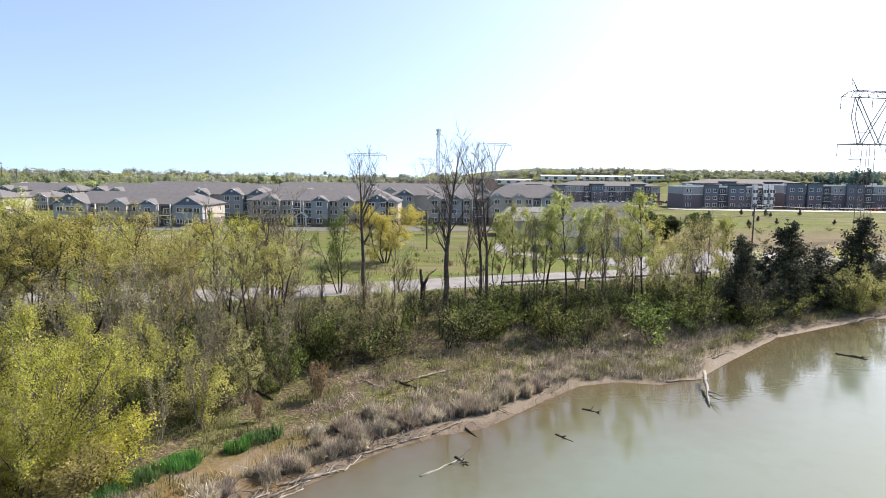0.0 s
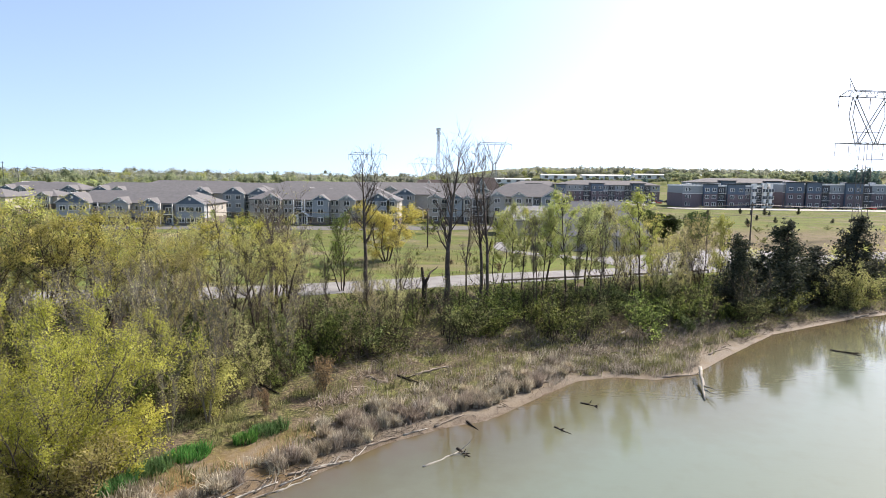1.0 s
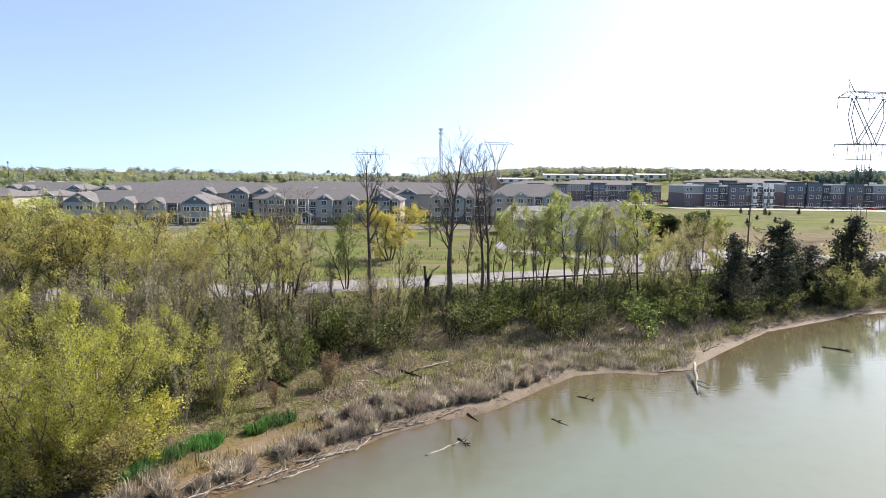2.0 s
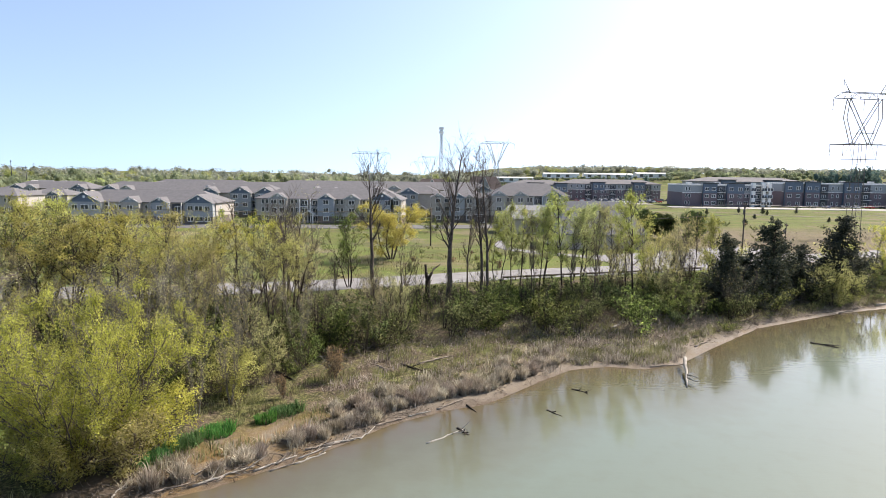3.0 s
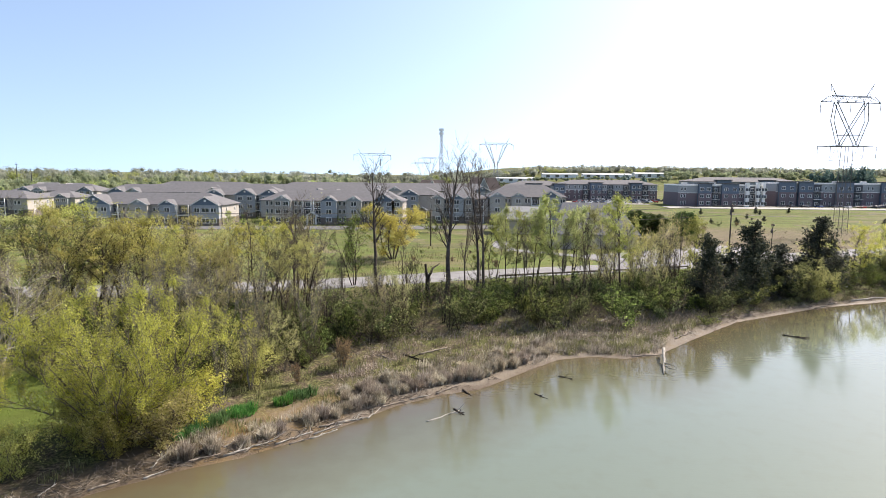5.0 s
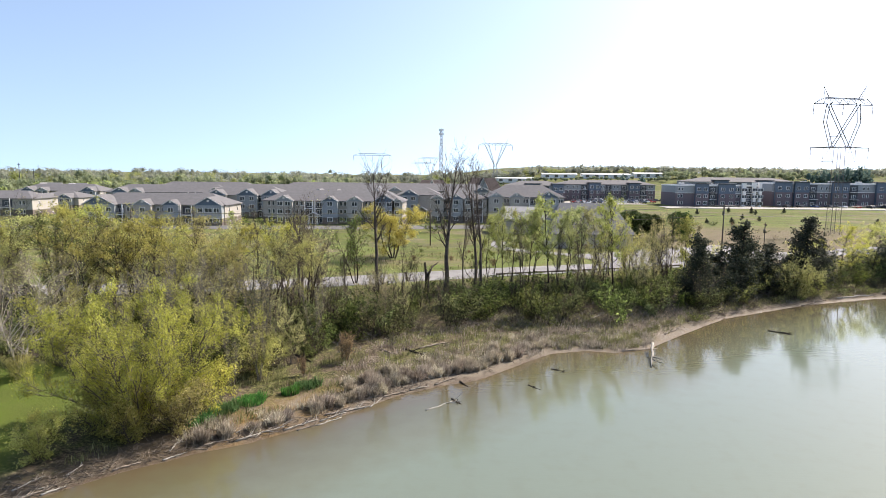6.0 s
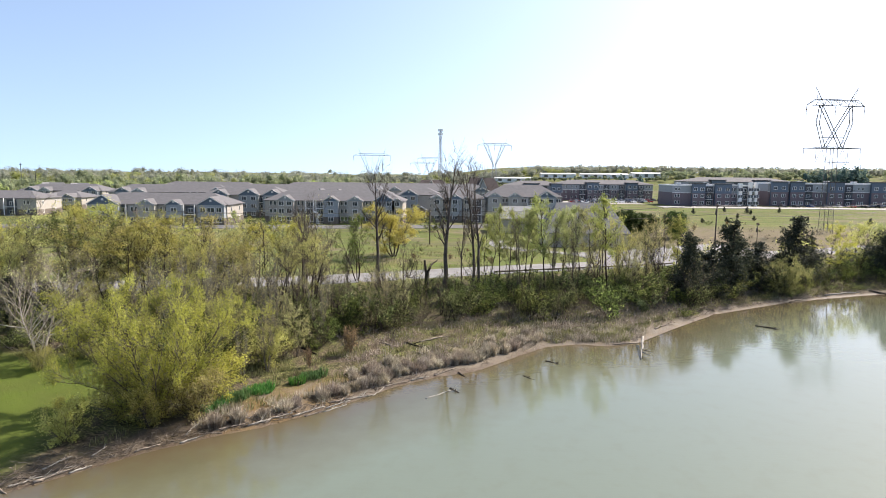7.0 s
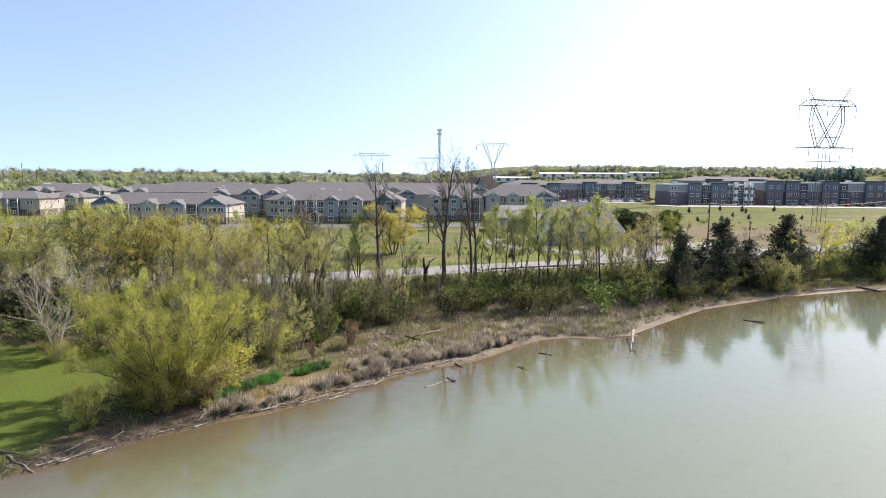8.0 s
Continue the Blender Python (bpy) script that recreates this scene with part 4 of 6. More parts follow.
blades("reed_bed", reed_spots, 0.35, 1.0, 0.04, 0.55, leaf_reed, 3, "thin dead cattail reeds between the tufts", "reeds")
point_reeds = clumped(40, 10, 25.5, 0.9, 5, 120, 0.6, 17, 0.35)
blades("dry_reeds", point_reeds, 0.35, 0.85, 0.035, 0.6, leaf_reed, 13, "dry straw reeds on the low point before the log", "reeds")
sedge_spots = clumped(40, 12.5, 24.5, 1.0, 4.5, 70, 0.6, 16, 0.5) + clumped(55, -24, 34, 4.0, 17, 230, 0.9, 5) + clumped(70, 12, 33, 2.4, 4.8, 55, 0.7, 6) + clumped(40, 34, 80, 2, 5, 60, 0.8, 7)
blades("sedge_grass", sedge_spots, 0.25, 0.75, 0.045, 0.5, leaf_sedge, 4, "olive and straw marsh grass behind the reeds", "grass")
litter_spots = clumped(30, -9, 36, 2.2, 18, 230, 1.4, 8)
blades("fallen_reed_litter", litter_spots, 0.3, 0.9, 0.05, 1.25, leaf_reed, 5, "flattened dead reed stalks lying on the marsh", "litter")
mead_g = np.random.default_rng(23)
mx_, my_ = mead_g.uniform(-36, 66, 7000), mead_g.uniform(5, 46, 7000)
my_ = my_ + road_mid(mx_)
ok = np.sin(mx_ * 0.31 + 1.7 * np.sin(my_ * 0.23)) + np.sin(my_ * 0.4 + 0.2 * mx_) > 0.1
ok &= ~((mx_ > 10) & (mx_ < 60) & (my_ < 140))
blades("meadow_grass", np.stack([mx_[ok], my_[ok]], 1), 0.25, 0.8, 0.09, 0.6, leaf_sedge, 15, "rough olive and straw grass in the meadow", "grass")
lawn_g = np.random.default_rng(12)
lx, ly = lawn_g.uniform(-75, -26, 16000), lawn_g.uniform(14, 50, 16000)
ok = (lawn_mask(lx, ly) > 0.4) & (ly - shore(lx) > 3)
blades("lawn_grass", np.stack([lx[ok], ly[ok]], 1), 0.05, 0.13, 0.04, 0.6, leaf_lawn, 6, "short mown lawn grass beside the lake", "grass")


def iris_clump(cx, cy, rx_, ry_, turn_, n, seed):
    g = np.random.default_rng(seed)
    a, r = g.uniform(0, 2 * math.pi, n), np.sqrt(g.uniform(0, 1, n))
    u, w = r * np.cos(a) * rx_, r * np.sin(a) * ry_
    ct, st = math.cos(turn_), math.sin(turn_)
    pts = np.stack([cx + u * ct - w * st, cy + u * st + w * ct], 1)
    ob = blades("iris_clump", pts, 0.45, 1.05, 0.055, 0.45, leaf_iris, seed, "clump of fresh green iris blades on the muddy bank", "iris", kind="", at=(cx, cy, ground_at(cx, cy)))
    return tagged(ob, group="iris clumps on the bank")


for k, (cx, cy, a, b, tr, n) in enumerate([(-18.3, 33.0, 1.3, 0.8, 0.9, 420), (-17.2, 35.2, 1.2, 0.9, 0.9, 460), (-15.7, 37.0, 1.2, 1.0, 0.8, 560),
                                           (-12.9, 39.2, 0.9, 0.6, 0.8, 300), (-11.7, 40.8, 1.3, 0.8, 0.6, 520)]):
    iris_clump(cx, cy, a, b, tr, n, 300 + k)


# ---- driftwood ----
def log_thing(a, b, r, mat, stubs, seed, label, za=None, zb=None, bend=0.06):
    """A weathered log or branch lying between two plan points."""
    P = Plant(seed)
    a3 = np.array([*a, (max(ground_at(*a), -0.08) + r * 0.6) if za is None else za])
    b3 = np.array([*b, (max(ground_at(*b), -0.08) + r * 0.6) if zb is None else zb])
    L = float(np.linalg.norm(b3 - a3))
    d = (b3 - a3) / L
    side_, upv = np.cross(d, (0, 0, 1.0)), np.array([0, 0, 1.0])
    off = P.g.normal(0, bend * L * 0.35, (8, 2)) * np.sin(np.linspace(0, math.pi, 8))[:, None]
    line = [d * L * k / 7 + side_ * off[k, 0] + upv * abs(off[k, 1]) * 0.35 for k in range(8)]
    pts = P.tube(line, [r * (1 - 0.55 * k / 7) * P.g.uniform(0.85, 1.12) for k in range(8)], 7)
    f = list(P.f) + [tuple(range(6, -1, -1)), tuple(range(7 * 7, 8 * 7))]
    me = mesh_of("driftwood_log", np.array(P.v), f, mat, smooth=True)
    ob = thing("driftwood_log", label, "driftwood", group="driftwood on the shore", me=me)
    ob.location = a3
    for k in range(stubs):
        Q = Plant(seed * 31 + k)
        t = P.g.uniform(0.25, 0.95)
        dd = P.side(d, P.g.uniform(0.5, 1.0))
        dd[2] = abs(dd[2]) * 0.6
        Q.branch(P.along(pts, t), dd, L * P.g.uniform(0.15, 0.42), r * 0.45, r * 0.12, 4, 5, 0.0, 0.12)
        piece("branch", mesh_of("branch", np.array(Q.v), Q.f, mat, smooth=True), ob)
    return ob


DW, DG, DK = "bleached driftwood branch lying on the muddy shore", "grey weathered branch washed up on the shore", "wet dark branch lying in shallow water"
LOGS = [
    ((24.4, 55.4), (22.3, 49.3), 0.19, driftwood_white, 2, "thick bleached white log sloping into the lake"),
    ((-0.8, 36.9), (1.8, 39.4), 0.09, driftwood_white, 2, "forked pale branch lying in shallow water"),
    ((11.7, 48.3), (12.9, 47.5), 0.11, wet_wood, 5, DK), ((8.7, 43.4), (9.7, 42.2), 0.1, wet_wood, 3, DK),
    ((42.6, 65.0), (44.7, 63.1), 0.13, wet_wood, 9, "dark rooty trunk lying in shallow water"), ((2.2, 44.0), (3.0, 42.7), 0.09, wet_wood, 0, "short wet dark branch on the mud"),
    ((-4.8, 39.5), (-2.6, 41.2), 0.08, driftwood, 3, DG), ((-2.4, 41.4), (-0.7, 42.6), 0.07, driftwood_white, 2, DW), ((-9.3, 33.5), (-7.6, 35.2), 0.08, driftwood_white, 4, DW), ((-7.4, 36.4), (-5.9, 37.3), 0.09, driftwood_white, 5, DW), ((1.4, 39.6), (2.2, 38.4), 0.12, wet_wood, 9, "dark tangled root snag standing in shallow water"),
    ((-5.6, 37.4), (-4.7, 39.6), 0.06, driftwood_white, 1, DW), ((10.6, 54.0), (14.0, 57.2), 0.12, driftwood, 2, DG),
    ((11.4, 55.4), (14.6, 56.6), 0.09, driftwood_white, 2, DW), ((-7.8, 36.2), (-5.6, 37.6), 0.08, driftwood_white, 2, DW), ((-9.0, 35.3), (-6.9, 36.6), 0.09, driftwood, 2, DG),
    ((-0.2, 42.9), (2.0, 45.1), 0.08, driftwood, 2, DG), ((20.8, 54.9), (25.3, 56.3), 0.09, driftwood, 2, DG),
    ((38.3, 73.3), (42.0, 76.3), 0.14, driftwood, 2, DG), ((20.4, 67.7), (22.9, 70.8), 0.13, driftwood_white, 1, "pale fallen branch leaning in the shrubs"),
    ((8.0, 51.7), (10.4, 53.0), 0.08, driftwood, 2, DG), ((-15.1, 49.4), (-12.9, 47.4), 0.13, wet_wood, 3, "dark fallen branch on the marsh"),
    ((-6.6, 52.0), (-4.6, 50.6), 0.09, driftwood, 3, "fallen grey branch on the marsh"), ((-3.9, 52.6), (-1.2, 50.4), 0.1, wet_wood, 4, "dark dead trunk fallen on the marsh"),
    ((-2.2, 52.8), (0.6, 55.2), 0.12, driftwood, 1, "fallen grey branch on the marsh"),
    ((-26.6, 20.6), (-25.6, 21.6), 0.08, driftwood_white, 7, DW), ((-25.4, 21.2), (-23.8, 23.2), 0.1, driftwood, 7, DG), ((-26.0, 21.4), (-24.6, 22.4), 0.07, driftwood_white, 6, DW), ((-23.9, 22.5), (-23.0, 23.6), 0.08, driftwood_white, 2, DW),
    ((-29.2, 21.6), (-26.2, 19.9), 0.1, driftwood, 2, DG), ((-21.2, 25.6), (-19.9, 26.8), 0.09, driftwood, 3, DG), ((-18.6, 27.2), (-17.4, 28.5), 0.07, driftwood_white, 4, DW),
    ((-14.6, 30.3), (-11.7, 32.9), 0.1, driftwood_white, 3, DW), ((-11.6, 32.3), (-9.4, 34.5), 0.09, driftwood_white, 3, DW), ((-16.8, 29.4), (-14.9, 30.6), 0.08, driftwood, 4, DG), ((-13.4, 31.0), (-12.6, 32.7), 0.06, driftwood, 3, DG), ((-10.4, 33.3), (-10.0, 34.9), 0.06, driftwood, 3, DG), ((-9.2, 34.2), (-7.4, 36.1), 0.07, driftwood_white, 4, DW), ((-10.6, 32.5), (-8.2, 34.6), 0.07, driftwood, 2, DG),
    ((-6.4, 38.7), (-4.2, 40.4), 0.07, driftwood, 2, DG), ((-31.0, 22.3), (-28.6, 22.0), 0.09, driftwood, 2, DG),
    ((55.8, 80.6), (61.5, 84.2), 0.13, driftwood, 2, DG), ((64.4, 85.6), (72.2, 88.6), 0.16, driftwood_white, 2, DW), ((74.6, 89.6), (77.0, 86.6), 0.2, wet_wood, 1, DK),
    ((37.2, 72.4), (41.0, 75.3), 0.12, driftwood, 2, DG), ((28.0, 61.8), (31.5, 65.4), 0.1, driftwood, 3, DG),
]
for k, (a, b, r, mt, st, lb) in enumerate(LOGS):
    if k == 0:
        log_thing(a, b, r, mt, st, 500, lb, 0.9, 0.05, 0.018)
    else:
        log_thing(a, b, r, mt, st, 500 + k, lb)

dg = np.random.default_rng(77)
for k in range(16):
    x = dg.uniform(-30.5, -13)
    y = float(shore(x)) + dg.uniform(0.7, 2.6)
    a, L = dg.normal(0.75, 0.6), dg.uniform(0.8, 2.4)
    log_thing((x, y), (x + L * math.cos(a), y + L * math.sin(a)), dg.uniform(0.035, 0.075), (driftwood, driftwood_white, stick_wood)[k % 3], k % 4, 700 + k, DW if k % 3 == 1 else DG)

# small twigs washed up along the waterline
tw = Plant(640)
for _ in range(2100):
    x = tw.g.uniform(-32, 80)
    x = x if tw.g.uniform() < 0.3 else tw.g.choice([tw.g.uniform(-31, -1), tw.g.uniform(34, 64)])
    y = shore(x) + (abs(tw.g.normal(0, 1.6)) + 0.5 if x < 14 or tw.g.uniform() < 0.3 else tw.g.normal(5.0, 1.6))
    a = tw.g.uniform(0, 2 * math.pi)
    tw.branch((x, y, ground_at(x, y) + 0.05), (math.cos(a), math.sin(a), tw.g.uniform(0, 0.5)), tw.g.uniform(0.3, 1.2), 0.026, 0.01, 3, 3, -0.1, 0.25)
for _ in range(380):
    x = tw.g.uniform(-32, -11)
    y = shore(x) + abs(tw.g.normal(0, 1.5)) + 0.6
    a = tw.g.uniform(0, 2 * math.pi)
    tw.branch((x, y, ground_at(x, y) + 0.05), (math.cos(a), math.sin(a), tw.g.uniform(0, 0.5)), tw.g.uniform(0.3, 1.0), 0.024, 0.01, 3, 3, -0.1, 0.25)
thing("washed_up_sticks", "brown and grey sticks washed up along the waterline", "sticks", kind="stuff", me=mesh_of("sticks", np.array(tw.v), tw.f, stick_wood))
tw = Plant(642)
for _ in range(520):
    x = tw.g.uniform(33, 78)
    y = shore(x) + tw.g.uniform(0.8, 3.2)
    a = tw.g.uniform(-0.5, 1.5)
    tw.branch((x, y, ground_at(x, y) + 0.06), (math.cos(a), math.sin(a), tw.g.uniform(-0.1, 0.15)), tw.g.uniform(0.4, 1.5), 0.035, 0.012, 3, 3, -0.1, 0.25)
for _ in range(420):
    x = tw.g.uniform(7, 35)
    y = shore(x) + tw.g.normal(6.4, 1.0)
    a = tw.g.uniform(-0.8, 1.6)
    tw.branch((x, y, ground_at(x, y) + 0.1), (math.cos(a), math.sin(a), tw.g.uniform(-0.1, 0.3)), tw.g.uniform(0.5, 1.9), 0.035, 0.012, 3, 3, -0.1, 0.25)
thing("driftwood_heap", "pale grey driftwood heaped along the wood's edge and beach", "driftwood", kind="stuff", me=mesh_of("driftwood_heap", np.array(tw.v), tw.f, driftwood))
tw = Plant(641)
for q in range(1300):
    x = tw.g.uniform(-60, 60) if q % 3 else tw.g.uniform(2, 36)
    y = wood_edge(x) + abs(tw.g.normal(0, 5)) - 1.5
    a = tw.g.uniform(0, 2 * math.pi)
    tw.branch((x, y, ground_at(x, y) + 0.05), (math.cos(a), math.sin(a), tw.g.uniform(0.1, 1.2)), tw.g.uniform(0.8, 2.6), 0.035, 0.01, 3, 3, -0.1, 0.2)
thing("brushwood", "bare grey brushwood lying under the trees", "brushwood", kind="stuff", me=mesh_of("brushwood", np.array(tw.v), tw.f, twig_grey))


# ---- apartment blocks ----
def window_mesh(w, h):
    """One frame with one or two openings, and its pane."""
    t = 0.12
    xs = [-w / 2, -w / 2 + t, w / 2 - t, w / 2] if w < 1.5 else [-w / 2, -w / 2 + t, -t / 2, t / 2, w / 2 - t, w / 2]
    zs = [0, t, h - t, h]
    n = len(xs)
    v = [(x, y, z) for y in (-0.06, 0.05) for z in zs for x in xs]
    solid = {(i, k): not (k == 1 and i % 2 == 1) for i in range(n - 1) for k in range(3)}
    f = []
    for (i, k), on in solid.items():
        if not on:
            continue
        a, b, c, d = k * n + i, k * n + i + 1, (k + 1) * n + i + 1, (k + 1) * n + i
        o = 4 * n
        f += [(a, b, c, d), (a + o, d + o, c + o, b + o)]
        for (di, dk), (p, q) in {(0, -1): (a, b), (1, 0): (b, c), (0, 1): (c, d), (-1, 0): (d, a)}.items():
            if not solid.get((i + di, k + dk), False):
                f.append((p, p + o, q + o, q))
    s = Solid().add(v, f)
    q = Solid().box(-w / 2 + t, 0.0, t, w / 2 - t, 0.02, h - t)
    return s.mesh("window", white_trim), q.mesh("pane", glass)


WIN = {"narrow": window_mesh(1.0, 1.6), "wide": window_mesh(1.9, 1.6), "broad": window_mesh(2.7, 1.6)}


def put_window(parent, kind, x, y, z, turn_=0):
    fr, pn = WIN[kind]
    w = piece("window", fr, parent)
    w.matrix_local = pose(x, y, z, 0, 0, turn_)
    piece("pane", pn, w)
    return w


def gable_prism(x0, x1, y0, y1, z0, rise_, over=0.4, thick=0.22):
    """Two sloping roof slabs with the ridge along y."""
    xm, s = (x0 + x1) / 2, Solid()
    k = rise_ / ((x1 - x0) / 2)
    for sg, xe in ((-1, x0 - over), (1, x1 + over)):
        ze = z0 - over * k
        s.add([(xe, y0 - over, ze), (xm, y0 - over, z0 + rise_), (xm, y1, z0 + rise_), (xe, y1, ze),
               (xe, y0 - over, ze + thick), (xm, y0 - over, z0 + rise_ + thick), (xm, y1, z0 + rise_ + thick), (xe, y1, ze + thick)],
              [(0, 1, 2, 3), (4, 5, 6, 7), (0, 1, 5, 4), (1, 2, 6, 5), (2, 3, 7, 6), (3, 0, 4, 7)])
    return s


def hip_roof(x0, x1, y0, y1, z0, rise_, hip=1.0, over=0.6, thick=0.2):
    x0, x1, y0, y1 = x0 - over, x1 + over, y0 - over, y1 + over
    ym, hx = (y0 + y1) / 2, (y1 - y0) / 2 * hip
    s = Solid()
    s.add([(x0, y0, z0), (x1, y0, z0), (x1, y1, z0), (x0, y1, z0), (x0 + hx, ym, z0 + rise_), (x1 - hx, ym, z0 + rise_)],
          [(0, 1, 5, 4), (1, 2, 5), (2, 3, 4, 5), (3, 0, 4), (0, 3, 2, 1)])
    s.box(x0, y0, z0 - thick, x1, y1, z0 - 0.01)
    return s


def apartment(x, y, turn_, length, bays, label, level=10.0, rise_=3.6, floors=3, depth=16.0, hip=0.9):
    """A block with projecting gabled bays, windows, balconies and a hipped roof; x along its front, which faces -y; level: the eaves over the lake."""
    foot = ground_at(x + length / 2 * math.cos(radians(turn_)), y + 4) - 0.1
    eave = level - foot
    ob = thing("apartment_block", label, "apartment block", pose(x, y, foot, 0, 0, turn_), "apartment blocks")
    fl = eave / floors
    piece("wall", Solid().box(0, 0, 2.5, length, depth, eave - 0.2).mesh("wall", siding_tan), ob)
    piece("plinth", Solid().box(-0.05, -0.05, -0.6, length + 0.05, depth + 0.05, 2.497).mesh("plinth", stone_base), ob)
    piece("roof", hip_roof(0, length, 0, depth, eave, rise_, hip).mesh("roof", roof_shingle), ob, "grey-brown shingle roof")
    for kind, xc, w in bays:
        if kind in ("blue", "tan", "tall"):
            out = 2.2 if kind != "tall" else 3.4
            mat = {"blue": siding_grey, "tan": siding_tan, "tall": siding_blue}[kind]
            b = piece("bay", Solid().box(xc - w / 2, -out, 2.5, xc + w / 2, -0.01, eave - 0.05).mesh("bay", mat), ob)
            piece("bay_plinth", Solid().box(xc - w / 2 - 0.05, -out - 0.05, -0.6, xc + w / 2 + 0.05, -0.06, 2.496).mesh("bay_plinth", stone_base), b)
            r3 = w * 0.28
            tri = Solid().add([(xc - w / 2, -out - 0.02, eave - 0.05), (xc + w / 2, -out - 0.02, eave - 0.05), (xc, -out - 0.02, eave + r3),
                               (xc - w / 2, 1.0, eave - 0.05), (xc + w / 2, 1.0, eave - 0.05), (xc, 1.0, eave + r3)], [(0, 1, 2), (3, 5, 4), (0, 3, 4, 1), (1, 4, 5, 2), (2, 5, 3, 0)])
            gb = piece("gable", tri.mesh("gable", siding_grey if kind == "tan" else siding_blue), b, "grey siding gable" if kind == "tan" else "blue siding gable")
            piece("vent", Solid().box(xc - 0.35, -out - 0.1, eave + r3 * 0.42, xc + 0.35, -out - 0.03, eave + r3 * 0.42 + 0.7).mesh("vent", white_trim), gb)
            piece("bay_roof", gable_prism(xc - w / 2, xc + w / 2, -out, depth * 0.32, eave, r3 + 0.05).mesh("bay_roof", roof_shingle), b)
            k = r3 / (w / 2)
            tr = Solid()
            for sg in (-1, 1):
                tr.beam((xc + sg * (w / 2 + 0.4), -out - 0.46, eave - 0.4 * k + 0.02), (xc, -out - 0.46, eave + r3 + 0.08), 0.17)
            piece("fascia", tr.mesh("fascia", white_trim), b)
            nw = ["wide"] if w < 6 else ["wide", "wide"] if w < 9 else ["wide", "broad", "wide"]
            for f in range(floors):
                for q, kd in enumerate(nw):
                    put_window(b, kd, xc + (q - (len(nw) - 1) / 2) * w / len(nw) * 0.92, -out - 0.06, f * fl + 0.95)
        elif kind == "balcony":
            # flat panel proud of the wall; its dark colour stands for recess shade
            b = piece("balcony", Solid().box(xc - w / 2, -0.12, 0.2, xc + w / 2, -0.01, eave - 0.5).mesh("balcony", recess_shade), ob, "balcony bay with its recess shade painted on a flat panel")
            for f in range(floors):
                piece("slab", Solid().box(xc - w / 2, -1.7, f * fl - 0.1, xc + w / 2, -0.13, f * fl + 0.12).mesh("slab", white_trim), b)
                if f:
                    rl = Solid()
                    rl.box(xc - w / 2, -1.68, f * fl + 1.05, xc + w / 2, -1.6, f * fl + 1.13)
                    n = int(w / 0.35)
                    for q in range(n + 1):
                        rl.box(xc - w / 2 + q * w / n - 0.02, -1.66, f * fl + 0.125, xc - w / 2 + q * w / n + 0.02, -1.62, f * fl + 1.09)
                    piece("railing", rl.mesh("railing", dark_metal), b)
            for sg in (-1, 1):
                piece("post", Solid().box(xc + sg * (w / 2 + 0.12) - 0.12, -1.75, -0.5, xc + sg * (w / 2 + 0.12) + 0.12, -1.51, eave).mesh("post", white_trim), b)
            for f in range(floors):
                put_window(b, "wide", xc, -0.13, f * fl + 0.6)
        elif kind == "windows":
            for f in range(floors):
                for q in (-1, 1):
                    put_window(ob, "narrow", xc + q * w / 4, -0.06, f * fl + 0.95)
        elif kind == "entry":
            b = piece("portico", gable_prism(xc - w / 2, xc + w / 2, -3.2, 0.0, 3.2, w * 0.3).mesh("portico", white_trim), ob, "white gabled entrance porch")
            for sg in (-1, 1):
                piece("column", Solid().box(xc + sg * (w / 2 - 0.3) - 0.22, -3.1, -0.5, xc + sg * (w / 2 - 0.3) + 0.22, -2.66, 3.25).mesh("column", white_trim), b)
            piece("door", Solid().box(xc - 0.9, -0.1, 0.05, xc + 0.9, -0.02, 2.3).mesh("door", dark_metal), b)
    for f in range(floors):
        for q in (0.25, 0.75):
            put_window(ob, "narrow", -0.01, depth * q, f * fl + 0.95, -90)
            put_window(ob, "narrow", length + 0.01, depth * q, f * fl + 0.95, 90)
    return ob


AB = "three-storey apartment block with blue gables, white trim and brown shingle roof"
AB2 = AB.replace("three", "two")
apartment(-124, 192, 0, 48, [("blue", 6, 10.6), ("balcony", 12.4, 2.2), ("windows", 15.6, 3), ("tan", 20.8, 5.8), ("windows", 26, 3.4), ("blue", 30.4, 5.2), ("balcony", 35.4, 3.6), ("blue", 43.2, 9)], AB2, 8.8, 3.7, 2)
apartment(-217, 226, 0, 51, [("tan", 8, 7), ("balcony", 16, 4), ("windows", 24, 5), ("tan", 32, 7), ("balcony", 41, 4), ("windows", 47, 3)], AB2, 8.8, 2.9, 2)
apartment(-192, 264, 0, 21, [("blue", 6.4, 6), ("balcony", 11, 3), ("blue", 15.8, 6)], AB2, 7.7, 2.8, 2)
apartment(-66, 202, 0, 50, [("windows", 3, 3), ("tan", 8, 6), ("windows", 13, 3), ("balcony", 16.6, 2.6), ("entry", 18.4, 3.6), ("balcony", 20.2, 2.4), ("blue", 24.3, 5.4), ("windows", 28.6, 3), ("tan", 33, 5.4), ("windows", 37.6, 2.8), ("blue", 43.4, 8.2), ("tan", 48, 3.6)], AB, 10.1, 3.6)
apartment(-22, 237, 0, 19, [("blue", 5.8, 7.4), ("entry", 11, 4.4), ("windows", 16, 4)], AB, 11.2, 3.4)
apartment(-6.4, 214, 0, 20.8, [("tan", 2.4, 4.4), ("windows", 5.6, 1.8), ("blue", 9.2, 5.4), ("tan", 13.6, 2.6), ("balcony", 17.4, 3.2)], AB, 10.8, 3.2)
